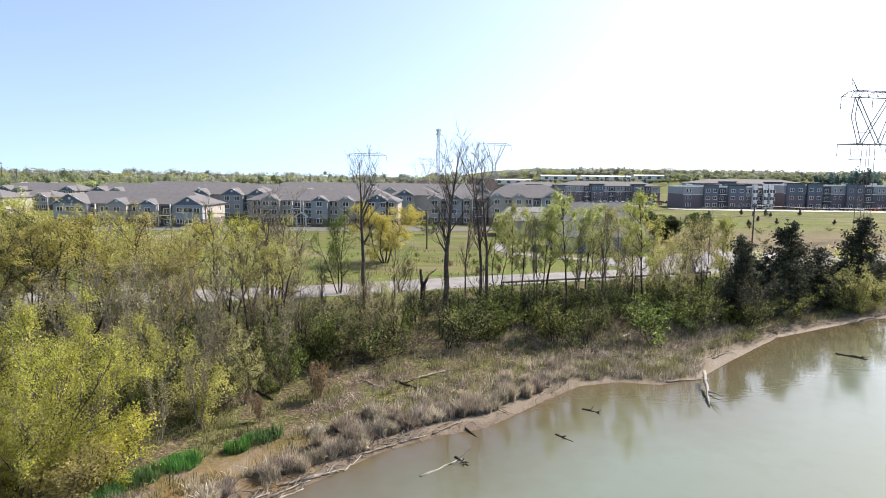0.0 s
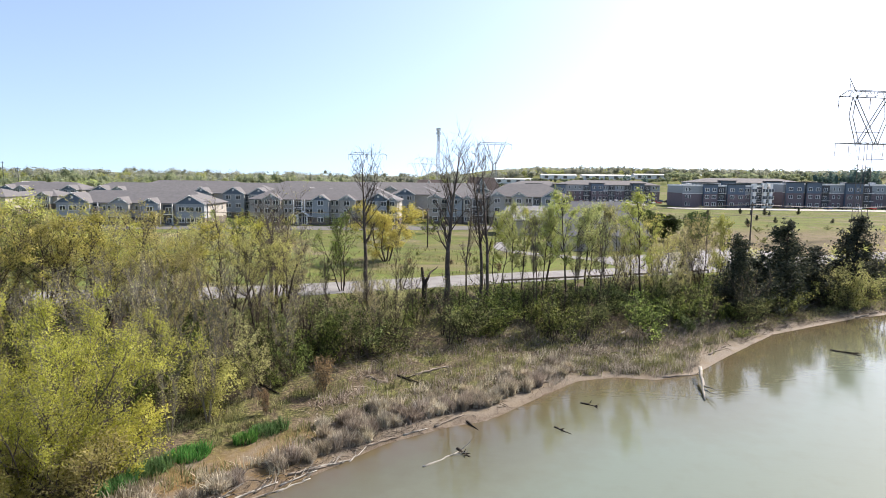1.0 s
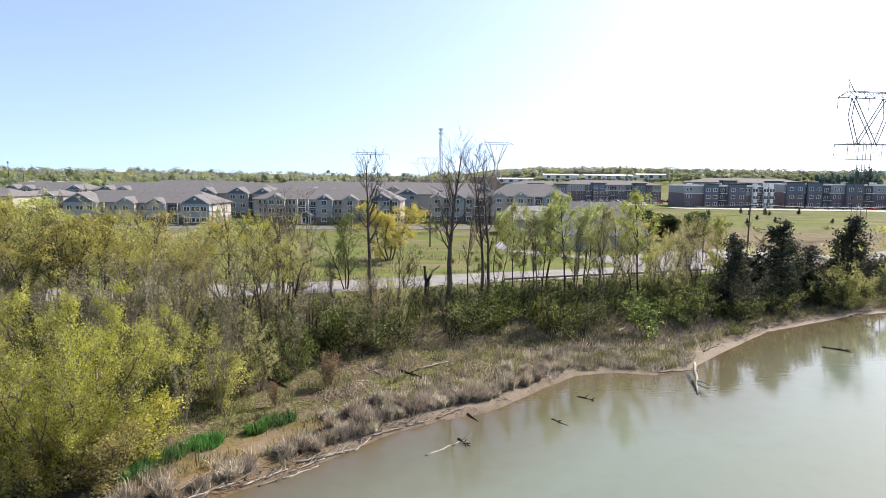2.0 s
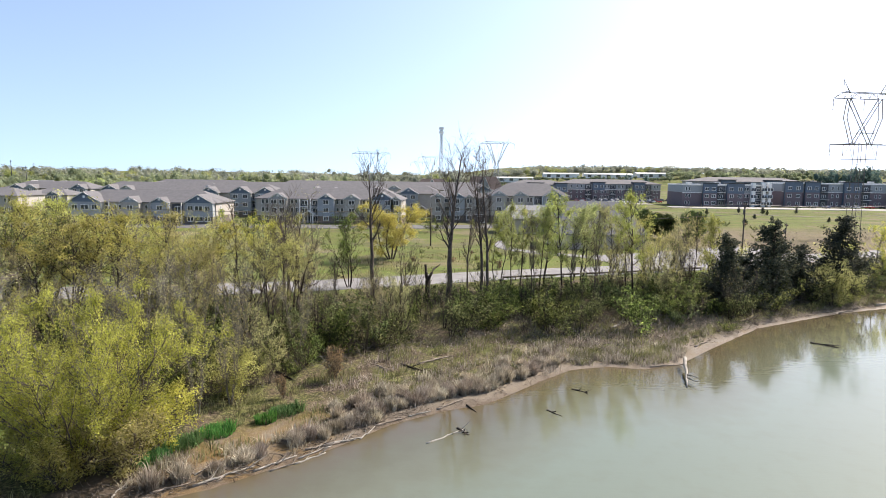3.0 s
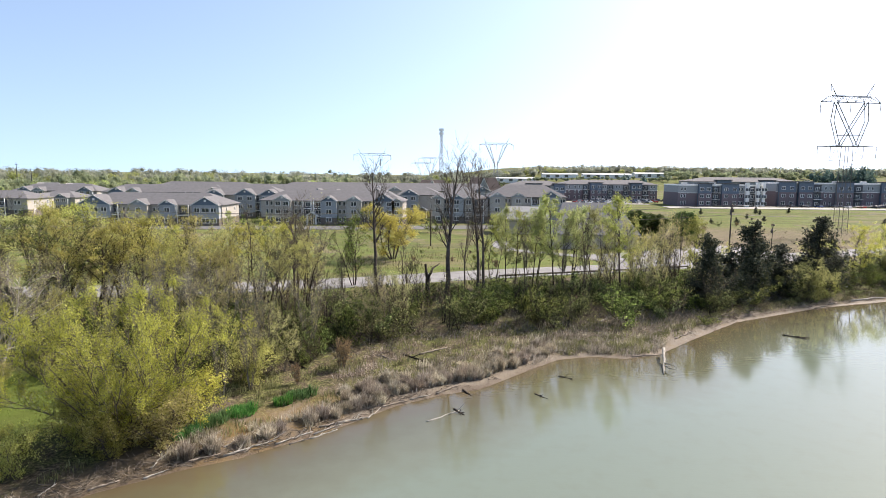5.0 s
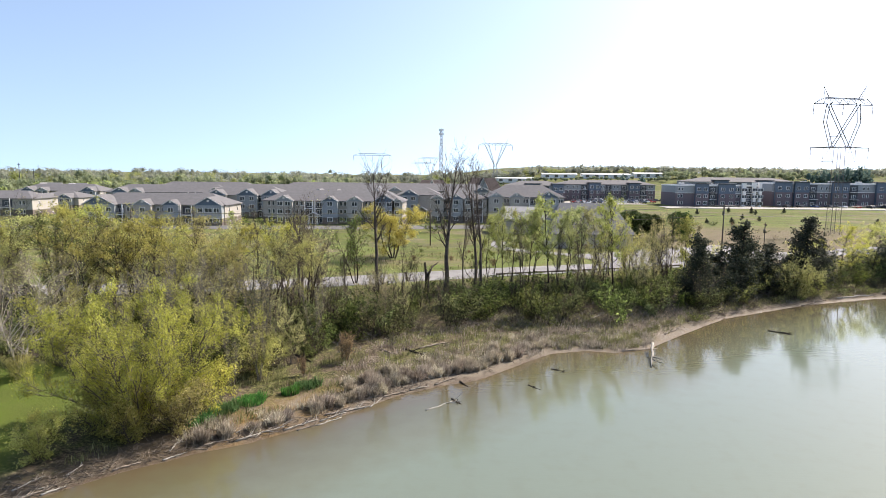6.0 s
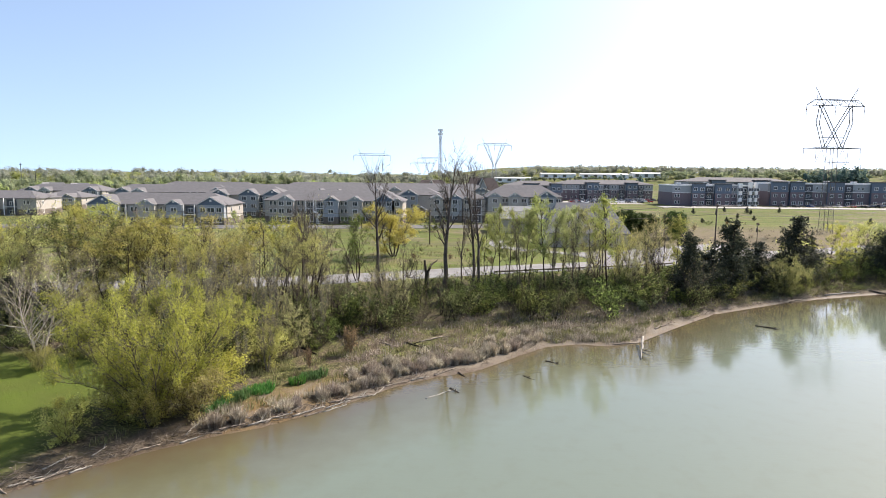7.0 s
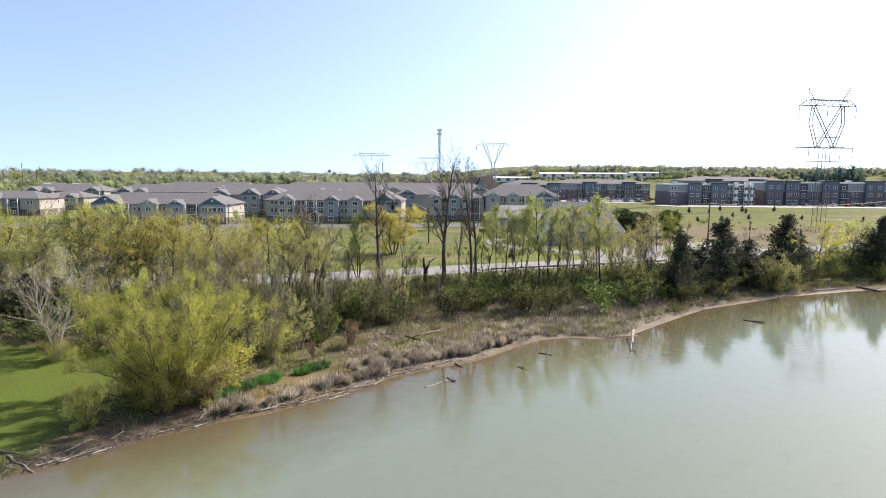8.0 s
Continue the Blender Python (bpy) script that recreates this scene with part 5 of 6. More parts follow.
apartment(14.8, 214.4, 0, 28.4, [("tan", 3, 5.2), ("windows", 7, 2.4), ("tan", 10.6, 5), ("windows", 14.2, 2), ("balcony", 17, 2.8), ("blue", 22.4, 7.2), ("windows", 27.2, 1.6)], AB, 11.6, 4.4)
for bx, by, bl, bt, br in ((-157, 262, 56, 10.6, 0), (-99, 227, 34, 11.0, 0), (-112, 272, 70, 11.0, 0), (-60, 234, 36, 11.4, 0), (-40, 268, 60, 12.0, 2), (-90, 302, 60, 11.6, 0), (-160, 312, 56, 11.2, -3), (-226, 300, 44, 9.6, 0)):
    apartment(bx, by, br, bl, [("blue", 7.5, 7), ("blue" if by < 230 else "tan", 19.5 if by < 230 else 15, 8 if by < 230 else 6), ("windows", bl * 0.62, 4), ("balcony", bl * 0.72, 3), ("blue", bl - 5, 7.5)], AB, bt, 3.4)


def flat_block(x, y, turn_, length, depth, level, bays, label, pitched=False, floors=3):
    """A brick block with a pale top storey, stepped parapets and square balconies."""
    foot = ground_at(x + length / 2, y) - 0.1
    eave = level - foot
    ob = thing("brick_apartment_block", label, "apartment block", pose(x, y, foot, 0, 0, turn_), "brick apartment blocks")
    fl = eave / floors
    piece("wall", Solid().box(0, 0, -0.6, length, depth, fl * 2).mesh("wall", brick_hazed), ob, "haze-dulled red brick wall")
    piece("upper_wall", Solid().box(0.04, 0.04, fl * 2 + 0.003, length - 0.04, depth - 0.04, eave).mesh("upper_wall", siding_grey), ob, "grey siding top storey")
    piece("string_course", Solid().box(-0.08, -0.08, fl * 2 - 0.25, length + 0.08, -0.003, fl * 2 - 0.02).mesh("string_course", white_trim), ob)
    if pitched:
        piece("roof", hip_roof(0, length, 0, depth, eave + 0.22, 2.5, 1.0).mesh("roof", roof_shingle), ob)
    else:
        piece("roof", Solid().box(0.3, 0.3, eave + 0.004, length - 0.3, depth - 0.3, eave + 0.25).mesh("roof", membrane), ob, "pale flat roof")
        cp = Solid()
        cp.box(-0.15, -0.15, eave + 0.003, length + 0.15, 0.25, eave + 0.55).box(-0.15, depth - 0.25, eave + 0.003, length + 0.15, depth + 0.15, eave + 0.55)
        cp.box(-0.15, 0.253, eave + 0.003, 0.25, depth - 0.253, eave + 0.55).box(length - 0.25, 0.253, eave + 0.003, length + 0.15, depth - 0.253, eave + 0.55)
        piece("parapet", cp.mesh("parapet", white_trim), ob)
        for q in range(int(length / 14)):
            piece("roof_unit", Solid().box(5 + q * 14, depth * 0.4, eave + 0.25, 7.2 + q * 14, depth * 0.4 + 2, eave + 1.5).mesh("roof_unit", membrane), ob)
    for kind, xc, w in bays:
        if kind == "bay":
            b = piece("bay", Solid().box(xc - w / 2, -1.4, -0.6, xc + w / 2, -0.1, eave + 0.9).mesh("bay", siding_blue), ob, "blue-grey projecting bay")
            piece("bay_front", Solid().box(xc - w / 2 - 0.03, -1.5, -0.6, xc + w / 2 + 0.03, -1.403, fl * 2 - 0.3).mesh("bay_front", brick_hazed), b)
            piece("cap", Solid().box(xc - w / 2 - 0.5, -1.9, eave + 0.905, xc + w / 2 + 0.5, 3.0, eave + 1.35).mesh("cap", dark_metal), b)
            for f in range(floors):
                for q in (-1, 1):
                    put_window(b, "wide", xc + q * w / 4, -1.52 if f < 2 else -1.42, f * fl + 0.9)
        elif kind == "balcony":
            # no recess is cut: this thin panel's dark colour imitates the shade
            b = piece("balcony", Solid().box(xc - w / 2, -0.2, 0.1, xc + w / 2, -0.085, eave - 0.3).mesh("balcony", recess_shade), ob, "balcony bay with shade painted on its back panel")
            for f in range(1, floors):
                d = piece("slab", Solid().box(xc - w / 2, -1.7, f * fl - 0.1, xc + w / 2, -0.203, f * fl + 0.1).mesh("slab", white_trim), b)
                rl = Solid().box(xc - w / 2, -1.7, f * fl + 1.0, xc + w / 2, -1.62, f * fl + 1.08)
                for q in range(int(w / 0.4) + 1):
                    rl.box(xc - w / 2 + q * 0.4, -1.68, f * fl + 0.103, xc - w / 2 + q * 0.4 + 0.04, -1.64, f * fl + 1.04)
                piece("railing", rl.mesh("railing", dark_metal), d)
            for f in range(floors):
                put_window(b, "wide", xc, -0.21, f * fl + 0.7)
        elif kind == "white":
            b = piece("corner_tower", Solid().box(xc - w / 2, -2.0, -0.6, xc + w / 2, -0.1, eave + 1.6).mesh("corner_tower", white_trim), ob, "white corner tower")
            for f in range(floors):
                put_window(b, "broad", xc, -2.01, f * fl + 0.9)
        else:
            for f in range(floors):
                for q in (-1, 1):
                    put_window(ob, "narrow", xc + q * w / 4, -0.01, f * fl + 0.95)
    return ob


FB = "three-storey red brick apartment block with grey top storey and flat roof"
flat_block(110.5, 285, 0, 41, 20, 15.2, [("windows", 2.5, 3), ("bay", 12.5, 6.4), ("balcony", 18, 3.4), ("bay", 24.5, 8), ("windows", 30, 2.6), ("white", 32.6, 1.6), ("balcony", 35.4, 2.6), ("white", 37.6, 1.3), ("balcony", 39, 1.2), ("white", 40.3, 1.3)], FB)
flat_block(160, 290, 0, 62, 20, 16.4, [("bay", 5, 8), ("bay", 14, 7), ("balcony", 20, 4), ("windows", 25.5, 5), ("bay", 33, 8), ("balcony", 40, 4), ("windows", 46, 4), ("bay", 55, 9)], FB)
flat_block(223, 290, -3, 70, 20, 15.6, [("windows", 4, 4), ("bay", 11, 7), ("balcony", 19, 4), ("windows", 26, 5), ("bay", 34, 8), ("balcony", 42, 5), ("windows", 50, 4), ("bay", 60, 9)], FB)
flat_block(65.2, 350, 0, 57.2, 18, 14.4, [("windows", 4, 5), ("windows", 10, 5), ("balcony", 15, 3.4), ("bay", 21, 7), ("windows", 26, 3), ("balcony", 29.4, 3.4), ("windows", 34, 4), ("balcony", 38.6, 3.4), ("bay", 44.6, 6.5), ("balcony", 50, 3.4), ("windows", 54.4, 3.4)], "three-storey brick and grey apartment block with low pitched roof", True)
flat_block(143, 350, 0, 64, 22, 16.6, [("windows", 6, 4), ("bay", 18, 8), ("balcony", 30, 5), ("bay", 44, 8)], "brick apartment block with brown pitched roof behind the others", True)
flat_block(33, 330, 0, 32, 18, 13.8, [("windows", 5, 4), ("bay", 14, 8), ("balcony", 21, 4), ("bay", 28, 6)], "brick apartment block with brown pitched roof behind the others", True)


# ---- houses near the road ----
def house(x, y, turn_, length, depth, eave, rise_, wing, label, wall_mat, roof_mat):
    ob = thing("house", label, "house", pose(x, y, ground_at(x, y) - 0.1, 0, 0, turn_))
    piece("wall", Solid().box(0, 0, -0.4, length, depth, eave - 0.2).mesh("wall", wall_mat), ob)
    piece("roof", hip_roof(0, length, 0, depth, eave, rise_, 0.5).mesh("roof", roof_mat), ob)
    if wing is None:
        return ob
    xc, w = wing
    b = piece("wing", Solid().box(xc - w / 2, -4, -0.4, xc + w / 2, -0.01, eave).mesh("wing", wall_mat), ob)
    r3 = rise_ * 0.95
    tri = Solid().add([(xc - w / 2, -4.02, eave), (xc + w / 2, -4.02, eave), (xc, -4.02, eave + r3), (xc - w / 2, 1, eave), (xc + w / 2, 1, eave), (xc, 1, eave + r3)],
                      [(0, 1, 2), (3, 5, 4), (0, 3, 4, 1), (1, 4, 5, 2), (2, 5, 3, 0)])
    piece("gable", tri.mesh("gable", wall_mat), b)
    piece("wing_roof", gable_prism(xc - w / 2, xc + w / 2, -4, depth / 2, eave, r3 + 0.05, 0.5).mesh("wing_roof", roof_mat), b)
    k = r3 / (w / 2)
    tr = Solid()
    for sg in (-1, 1):
        tr.beam((xc + sg * (w / 2 + 0.5), -4.56, eave - 0.5 * k), (xc, -4.56, eave + r3 + 0.1), 0.2)
    piece("fascia", tr.mesh("fascia", white_trim), b)
    for q in (-1, 1):
        put_window(b, "narrow", xc + q * w * 0.22, -4.01, 1.0)
    put_window(b, "narrow", xc, -4.03, eave + 0.4)
    for q in range(3):
        put_window(ob, "wide", length * (0.12 + 0.2 * q), -0.01, 1.0)
    piece("door", Solid().box(length * 0.5, -0.1, 0, length * 0.5 + 1.0, -0.01, 2.1).mesh("door", white_trim), ob)
    return ob


house(25, 133, 0, 20, 15, 3.6, 7.2, None, "low house with a broad grey shingle roof beside the meadow", siding_tan, roof_grey)
house(15.5, 172, 0, 16, 11, 4.6, 3.6, None, "low house with a pale grey roof beside the apartments", siding_tan, roof_pale)
house(-266, 372, 12, 16, 10, 6.0, 4.0, (5, 6), "far two-storey house with a grey roof", siding_tan, roof_grey)
house(-246, 370, 10, 14, 10, 6.0, 4.0, (5, 6), "far two-storey house with a blue gable", siding_blue, roof_grey)
house(-20, 335, 0, 20, 16, 8.6, 6.0, (10, 7), "house with a steep dark brown roof behind the apartments", siding_grey, roof_dark)
house(9, 335, 0, 21, 16, 8.6, 7.6, (10, 7), "house with a steep dark brown roof behind the apartments", siding_grey, roof_dark)


def warehouse(x, y, length, tall):
    """A long low white shed with a shallow gabled roof and dark loading doors."""
    z0 = ground_at(x + length / 2, y + 6)
    ob = thing("warehouse", "long low white shed on the far rise", "warehouse", pose(x, y, z0), "far white sheds")
    piece("wall", Solid().box(0, 0, -2.0, length, 12, tall).mesh("wall", white_trim), ob)
    piece("roof", Solid().add([(-0.4, -0.4, tall), (length + 0.4, -0.4, tall), (length + 0.4, 12.4, tall), (-0.4, 12.4, tall), (-0.4, 6, tall + 1.2), (length + 0.4, 6, tall + 1.2)],
                              [(0, 1, 5, 4), (2, 3, 4, 5), (1, 2, 5), (3, 0, 4), (0, 3, 2, 1)]).mesh("roof", membrane), ob, "pale shallow roof")
    for k in range(int(length / 9)):
        piece("door", Solid().box(3 + 9 * k, -0.08, -0.6, 6.4 + 9 * k, -0.01, tall * 0.8).mesh("door", steel), ob)
    return ob


for wx0, wy0, wl0, wt0 in ((44, 575, 40, 2.2), (90, 584, 34, 2.4), (128, 578, 46, 2.2), (180, 586, 36, 2.6)):
    warehouse(wx0, wy0, wl0, wt0)


# ---- pylons, poles and masts ----
def lattice(s, a, b, n, w):
    """Zigzag bracing between two chords."""
    for k in range(n):
        p = [Vector(a[0]).lerp(Vector(a[1]), k / n), Vector(b[0]).lerp(Vector(b[1]), k / n)]
        q = [Vector(a[0]).lerp(Vector(a[1]), (k + 1) / n), Vector(b[0]).lerp(Vector(b[1]), (k + 1) / n)]
        s.beam(p[0], q[1], w)
        s.beam(p[1], q[0], w)
        s.beam(p[0], p[1], w)


def big_pylon(x, y, turn_):
    z0 = ground_at(x, y)
    H = 41.3 - z0
    low_z, waist = 28.6 - z0, 25.0 - z0
    ob = thing("transmission_pylon", "tall steel lattice transmission pylon with two crossarms", "pylon", pose(x, y, z0, 0, 0, turn_), "transmission pylons")
    for sx in (-1, 1):
        for sy in (-1, 1):
            piece("leg", Solid().beam((sx * 1.5, sy * 1.2, -0.4), (sx * 1.1, sy * 0.9, low_z), 0.11).mesh("leg", steel), ob)
    br = Solid()
    for sy in (-1, 1):
        lattice(br, ((-1.5, sy * 1.2, 0), (-1.1, sy * 0.9, low_z)), ((1.5, sy * 1.2, 0), (1.1, sy * 0.9, low_z)), 9, 0.028)
    for sx in (-1, 1):
        lattice(br, ((sx * 1.5, -1.2, 0), (sx * 1.1, -0.9, low_z)), ((sx * 1.5, 1.2, 0), (sx * 1.1, 0.9, low_z)), 9, 0.028)
    piece("bracing", br.mesh("bracing", steel), ob)
    lo = Solid()
    for sy in (-1, 1):
        lo.beam((-9.1, 0, low_z), (0, sy * 0.9, low_z), 0.22).beam((0, sy * 0.9, low_z), (9.1, 0, low_z), 0.22)
        lattice(lo, ((-9.1, 0, low_z), (0, sy * 0.9, low_z + 0.7)), ((-9.1, 0, low_z), (0, sy * 0.9, low_z)), 5, 0.068)
        lattice(lo, ((9.1, 0, low_z), (0, sy * 0.9, low_z + 0.7)), ((9.1, 0, low_z), (0, sy * 0.9, low_z)), 5, 0.068)
    lo.beam((-5.6, 0, waist - 0.5), (5.6, 0, waist - 0.5), 0.17)
    for sg in (-1, 1):
        lo.beam((sg * 5.0, 0, waist - 0.5), (sg * 3.2, 0, low_z), 0.084).beam((sg * 2.0, 0, waist - 0.5), (sg * 3.2, 0, low_z), 0.084)
    piece("lower_crossarm", lo.mesh("lower_crossarm", steel), ob)
    cage = Solid()
    for sy in (-0.7, 0.7):
        for sg in (-1, 1):
            cage.beam((sg * 2.7, sy, low_z), (sg * 5.2, sy, low_z + 7.4), 0.16).beam((sg * 5.2, sy, low_z + 7.4), (sg * 4.6, sy, H), 0.16)
            cage.beam((sg * 4.6, sy, H), (-sg * 2.6, sy, low_z), 0.18)
            for q in range(4):
                zq = low_z + 1.6 + q * 2.2
                cage.beam((sg * (2.7 + 2.5 * (zq - low_z) / 7.4), sy, zq), (sg * (2.7 + 2.5 * (zq + 1.2 - low_z) / 7.4), sy * -1, zq + 1.2), 0.058)
        cage.beam((-4.2, sy, low_z + 3.2), (4.2, sy, low_z + 3.2), 0.09)
    piece("cage", cage.mesh("cage", steel), ob)
    up = Solid()
    for sy in (-0.8, 0.8):
        up.beam((-9.0, 0, H), (9.0, 0, H - 0.3), 0.21)
        up.beam((-6.2, sy, H + 1.7), (6.4, sy, H + 1.4), 0.17)
        up.beam((-9.0, 0, H), (-6.2, sy, H + 1.7), 0.12).beam((9.0, 0, H - 0.3), (6.4, sy, H + 1.4), 0.12)
        n = 10
        for q in range(n):
            xa, xb = -6.2 + 12.6 * q / n, -6.2 + 12.6 * (q + 1) / n
            up.beam((xa, sy if q % 2 else 0, H + (1.6 if q % 2 else 0)), (xb, 0 if q % 2 else sy, H + (0 if q % 2 else 1.6)), 0.1)
    piece("upper_crossarm", up.mesh("upper_crossarm", steel), ob)
    for sg in (-1, 1):
        piece("peak", Solid().beam((sg * 4.5, 0, H + 1.6), (sg * 6.6, 0, H + 5.3), 0.2, 4, 0.068).beam((sg * 5.6, 0.3, H + 1.6), (sg * 6.5, 0, H + 5.1), 0.084).mesh("peak", steel), ob)
    for xi, zi in ((-9, H), (0, H), (9, H - 0.3), (-8.9, low_z), (8.9, low_z), (-5, low_z), (5, low_z)):
        s = Solid()
        for q in range(9):
            s.beam((xi, 0, zi - 0.2 - q * 0.35), (xi, 0, zi - 0.42 - q * 0.35), 0.17, 6)
        s.beam((xi, 0, zi), (xi, 0, zi - 3.4), 0.05)
        piece("insulator", s.mesh("insulator", ceramic), ob)
    return ob


big_pylon(115.8, 170, 4)


def flat_pylon(x, y, turn_, arm_z, half):
    z0 = ground_at(x, y)
    H = arm_z - z0
    ob = thing("transmission_pylon", "distant V-shaped steel transmission pylon with one flat crossarm", "pylon", pose(x, y, z0, 0, 0, turn_), "transmission pylons")
    wz = H - half * 1.15
    body = Solid()
    for sx in (-1, 1):
        for sy in (-1, 1):
            body.beam((sx * 3, sy * 3, -0.5), (sx * 1.0, sy * 0.9, wz), 0.251)
    for sy in (-1, 1):
        lattice(body, ((-3, sy * 3, 0), (-1, sy * 0.9, wz)), ((3, sy * 3, 0), (1, sy * 0.9, wz)), 5, 0.117)
    piece("tower_body", body.mesh("tower_body", pale_steel), ob)
    v = Solid()
    for sy in (-0.8, 0.8):
        for sg in (-1, 1):
            v.beam((sg * 1.0, sy, wz), (sg * half * 0.62, sy, H), 0.217).beam((sg * 0.6, sy, wz), (sg * half * 0.4, sy, H), 0.184)
            for q in range(5):
                f0, f1 = q / 5, (q + 1) / 5
                v.beam((sg * (1 + (half * 0.62 - 1) * f0), sy, wz + (H - wz) * f0), (sg * (0.6 + (half * 0.4 - 0.6) * f1), sy, wz + (H - wz) * f1), 0.100)
    piece("fork", v.mesh("fork", pale_steel), ob)
    a = Solid()
    for sy in (-0.8, 0.8):
        a.beam((-half, 0, H), (half, 0, H), 0.217).beam((-half * 0.7, sy, H + 1.3), (half * 0.7, sy, H + 1.3), 0.184)
        a.beam((-half, 0, H), (-half * 0.7, sy, H + 1.3), 0.151).beam((half, 0, H), (half * 0.7, sy, H + 1.3), 0.151)
        for q in range(12):
            xa, xb = half * (-0.7 + 1.4 * q / 12), half * (-0.7 + 1.4 * (q + 1) / 12)
            a.beam((xa, sy, H + (1.3 if q % 2 else 0)), (xb, sy, H + (0 if q % 2 else 1.3)), 0.100)
    piece("crossarm", a.mesh("crossarm", pale_steel), ob)
    for sg in (-1, 1):
        piece("peak", Solid().beam((sg * half * 0.6, 0, H + 1.2), (sg * half * 0.75, 0, H + 5), 0.26, 4, 0.084).mesh("peak", pale_steel), ob)
    for xi in (-half, 0, half):
        s = Solid()
        for q in range(8):
            s.beam((xi, 0, H - 0.2 - q * 0.45), (xi, 0, H - 0.5 - q * 0.45), 0.24, 6)
        piece("insulator", s.mesh("insulator", ceramic), ob)
    return ob


flat_pylon(-56.8, 430, 6, 32.9, 13.5)
flat_pylon(32.7, 430, 6, 41.0, 12.4)
flat_pylon(-22, 640, 6, 36, 13.0)
flat_pylon(-36, 760, 6, 33, 15)


def cell_tower(x, y, top):
    z0 = ground_at(x, y)
    H = top - z0
    ob = thing("cell_tower", "slim grey lattice mobile-phone mast with antennas at its top", "mast", pose(x, y, z0))
    s = Solid()
    legs = [(math.cos(a), math.sin(a)) for a in (0.5, 2.6, 4.7)]
    for cx, cy in legs:
        s.beam((cx * 2.6, cy * 2.6, -0.5), (cx * 0.9, cy * 0.9, H), 0.3)
    for k in range(3):
        p, q = legs[k], legs[(k + 1) % 3]
        lattice(s, ((p[0] * 2.6, p[1] * 2.6, 0), (p[0] * 0.9, p[1] * 0.9, H)), ((q[0] * 2.6, q[1] * 2.6, 0), (q[0] * 0.9, q[1] * 0.9, H)), 14, 0.14)
    piece("lattice_mast", s.mesh("lattice_mast", pale_steel), ob)
    ring = Solid()
    for k in range(3):
        p, q = legs[k], legs[(k + 1) % 3]
        ring.beam((p[0] * 2.3, p[1] * 2.3, H - 1.2), (q[0] * 2.3, q[1] * 2.3, H - 1.2), 0.2)
        ring.beam((p[0] * 2.3, p[1] * 2.3, H - 4.6), (q[0] * 2.3, q[1] * 2.3, H - 4.6), 0.2)
    pf = piece("platform", ring.mesh("platform", pale_steel), ob)
    for zt in (H - 2.2, H - 5.6):
        for k in range(3):
            p, q = legs[k], legs[(k + 1) % 3]
            for f in (0.1, 0.5, 0.9):
                ax, ay = (p[0] * (1 - f) + q[0] * f) * 2.4, (p[1] * (1 - f) + q[1] * f) * 2.4
                piece("antenna", Solid().box(ax - 0.2, ay - 0.2, zt, ax + 0.2, ay + 0.2, zt + 2.2).mesh("antenna", white_trim), pf)
    return ob


cell_tower(-8.4, 520, 59)


def utility_pole(x, y, top, r=0.17):
    z0 = ground_at(x, y)
    H = top - z0
    ob = thing("utility_pole", "brown wooden utility pole with one crossarm beside the road", "utility pole", pose(x, y, z0, 0, 0, 78), "utility poles")
    piece("pole", Solid().beam((0, 0, -0.5), (0, 0, H), r * 1.4, 10, r).mesh("pole", wood_pole, True), ob)
    piece("crossarm", Solid().box(-1.25, -0.07, H - 0.75, 1.25, 0.07, H - 0.6).beam((0, 0.09, H - 1.5), (0.8, 0.09, H - 0.75), 0.05).beam((0, 0.09, H - 1.5), (-0.8, 0.09, H - 0.75), 0.05).mesh("crossarm", wood_pole), ob)
    for xi in (-1.1, -0.5, 0.5, 1.1):
        piece("insulator", Solid().beam((xi, 0, H - 0.6), (xi, 0, H - 0.38), 0.08, 6).mesh("insulator", ceramic), ob)
    piece("transformer", Solid().beam((0.42, 0, H - 2.6), (0.42, 0, H - 1.6), 0.34, 10).mesh("transformer", steel, True), ob)
    return ob


POLES = [(128, 158, 13.4), (60.4, 119.6, 14.1), (-4, 137, 11.3), (-74, 128, 11.2)]
for px_, py_, pz_ in POLES:
    utility_pole(px_, py_, pz_)
utility_pole(77, 134, 9.0, 0.1)


def wire(a, b, sag, r, label):
    c = bpy.data.curves.new("power_line", "CURVE")
    c.dimensions, c.bevel_depth, c.bevel_resolution = "3D", r, 0
    sp = c.splines.new("POLY")
    n = 24
    sp.points.add(n)
    a, b = Vector(a), Vector(b)
    for k in range(n + 1):
        t = k / n
        p = a.lerp(b, t)
        sp.points[k].co = (p.x, p.y, p.z - 4 * sag * t * (1 - t), 1)
    c.materials.append(steel)
    return thing("power_line", label, "power line", group="power lines", me=c)


for (xa, ya, za), (xb, yb, zb) in zip(POLES[:-1], POLES[1:]):
    for o in (-1.1, 0.5, 1.1):
        wire((xa + o * 0.2, ya + o, za - 0.4), (xb + o * 0.2, yb + o, zb - 0.4), 0.9, 0.025, "thin steel power line slung between wooden poles")
    wire((xa, ya - 0.2, za - 2.4), (xb, yb - 0.2, zb - 2.4), 1.1, 0.035, "thin steel power line slung between wooden poles")

for mx, my, mz, mr in ((-331.6, 450, 25.6, 0.5), (-324, 455, 21.6, 0.5)):
    z0 = ground_at(mx, my)
    ob = thing("steel_mast", "slender dark steel mast on the far skyline", "mast", pose(mx, my, z0), "far masts")
    piece("shaft", Solid().beam((0, 0, -0.5), (0, 0, mz - z0), mr, 8, mr * 0.5).mesh("shaft", dark_metal), ob)
    piece("bracket", Solid().box(-1.0, -0.15, mz - z0 - 1.4, 1.0, 0.15, mz - z0 - 1.1).mesh("bracket", dark_metal), ob)


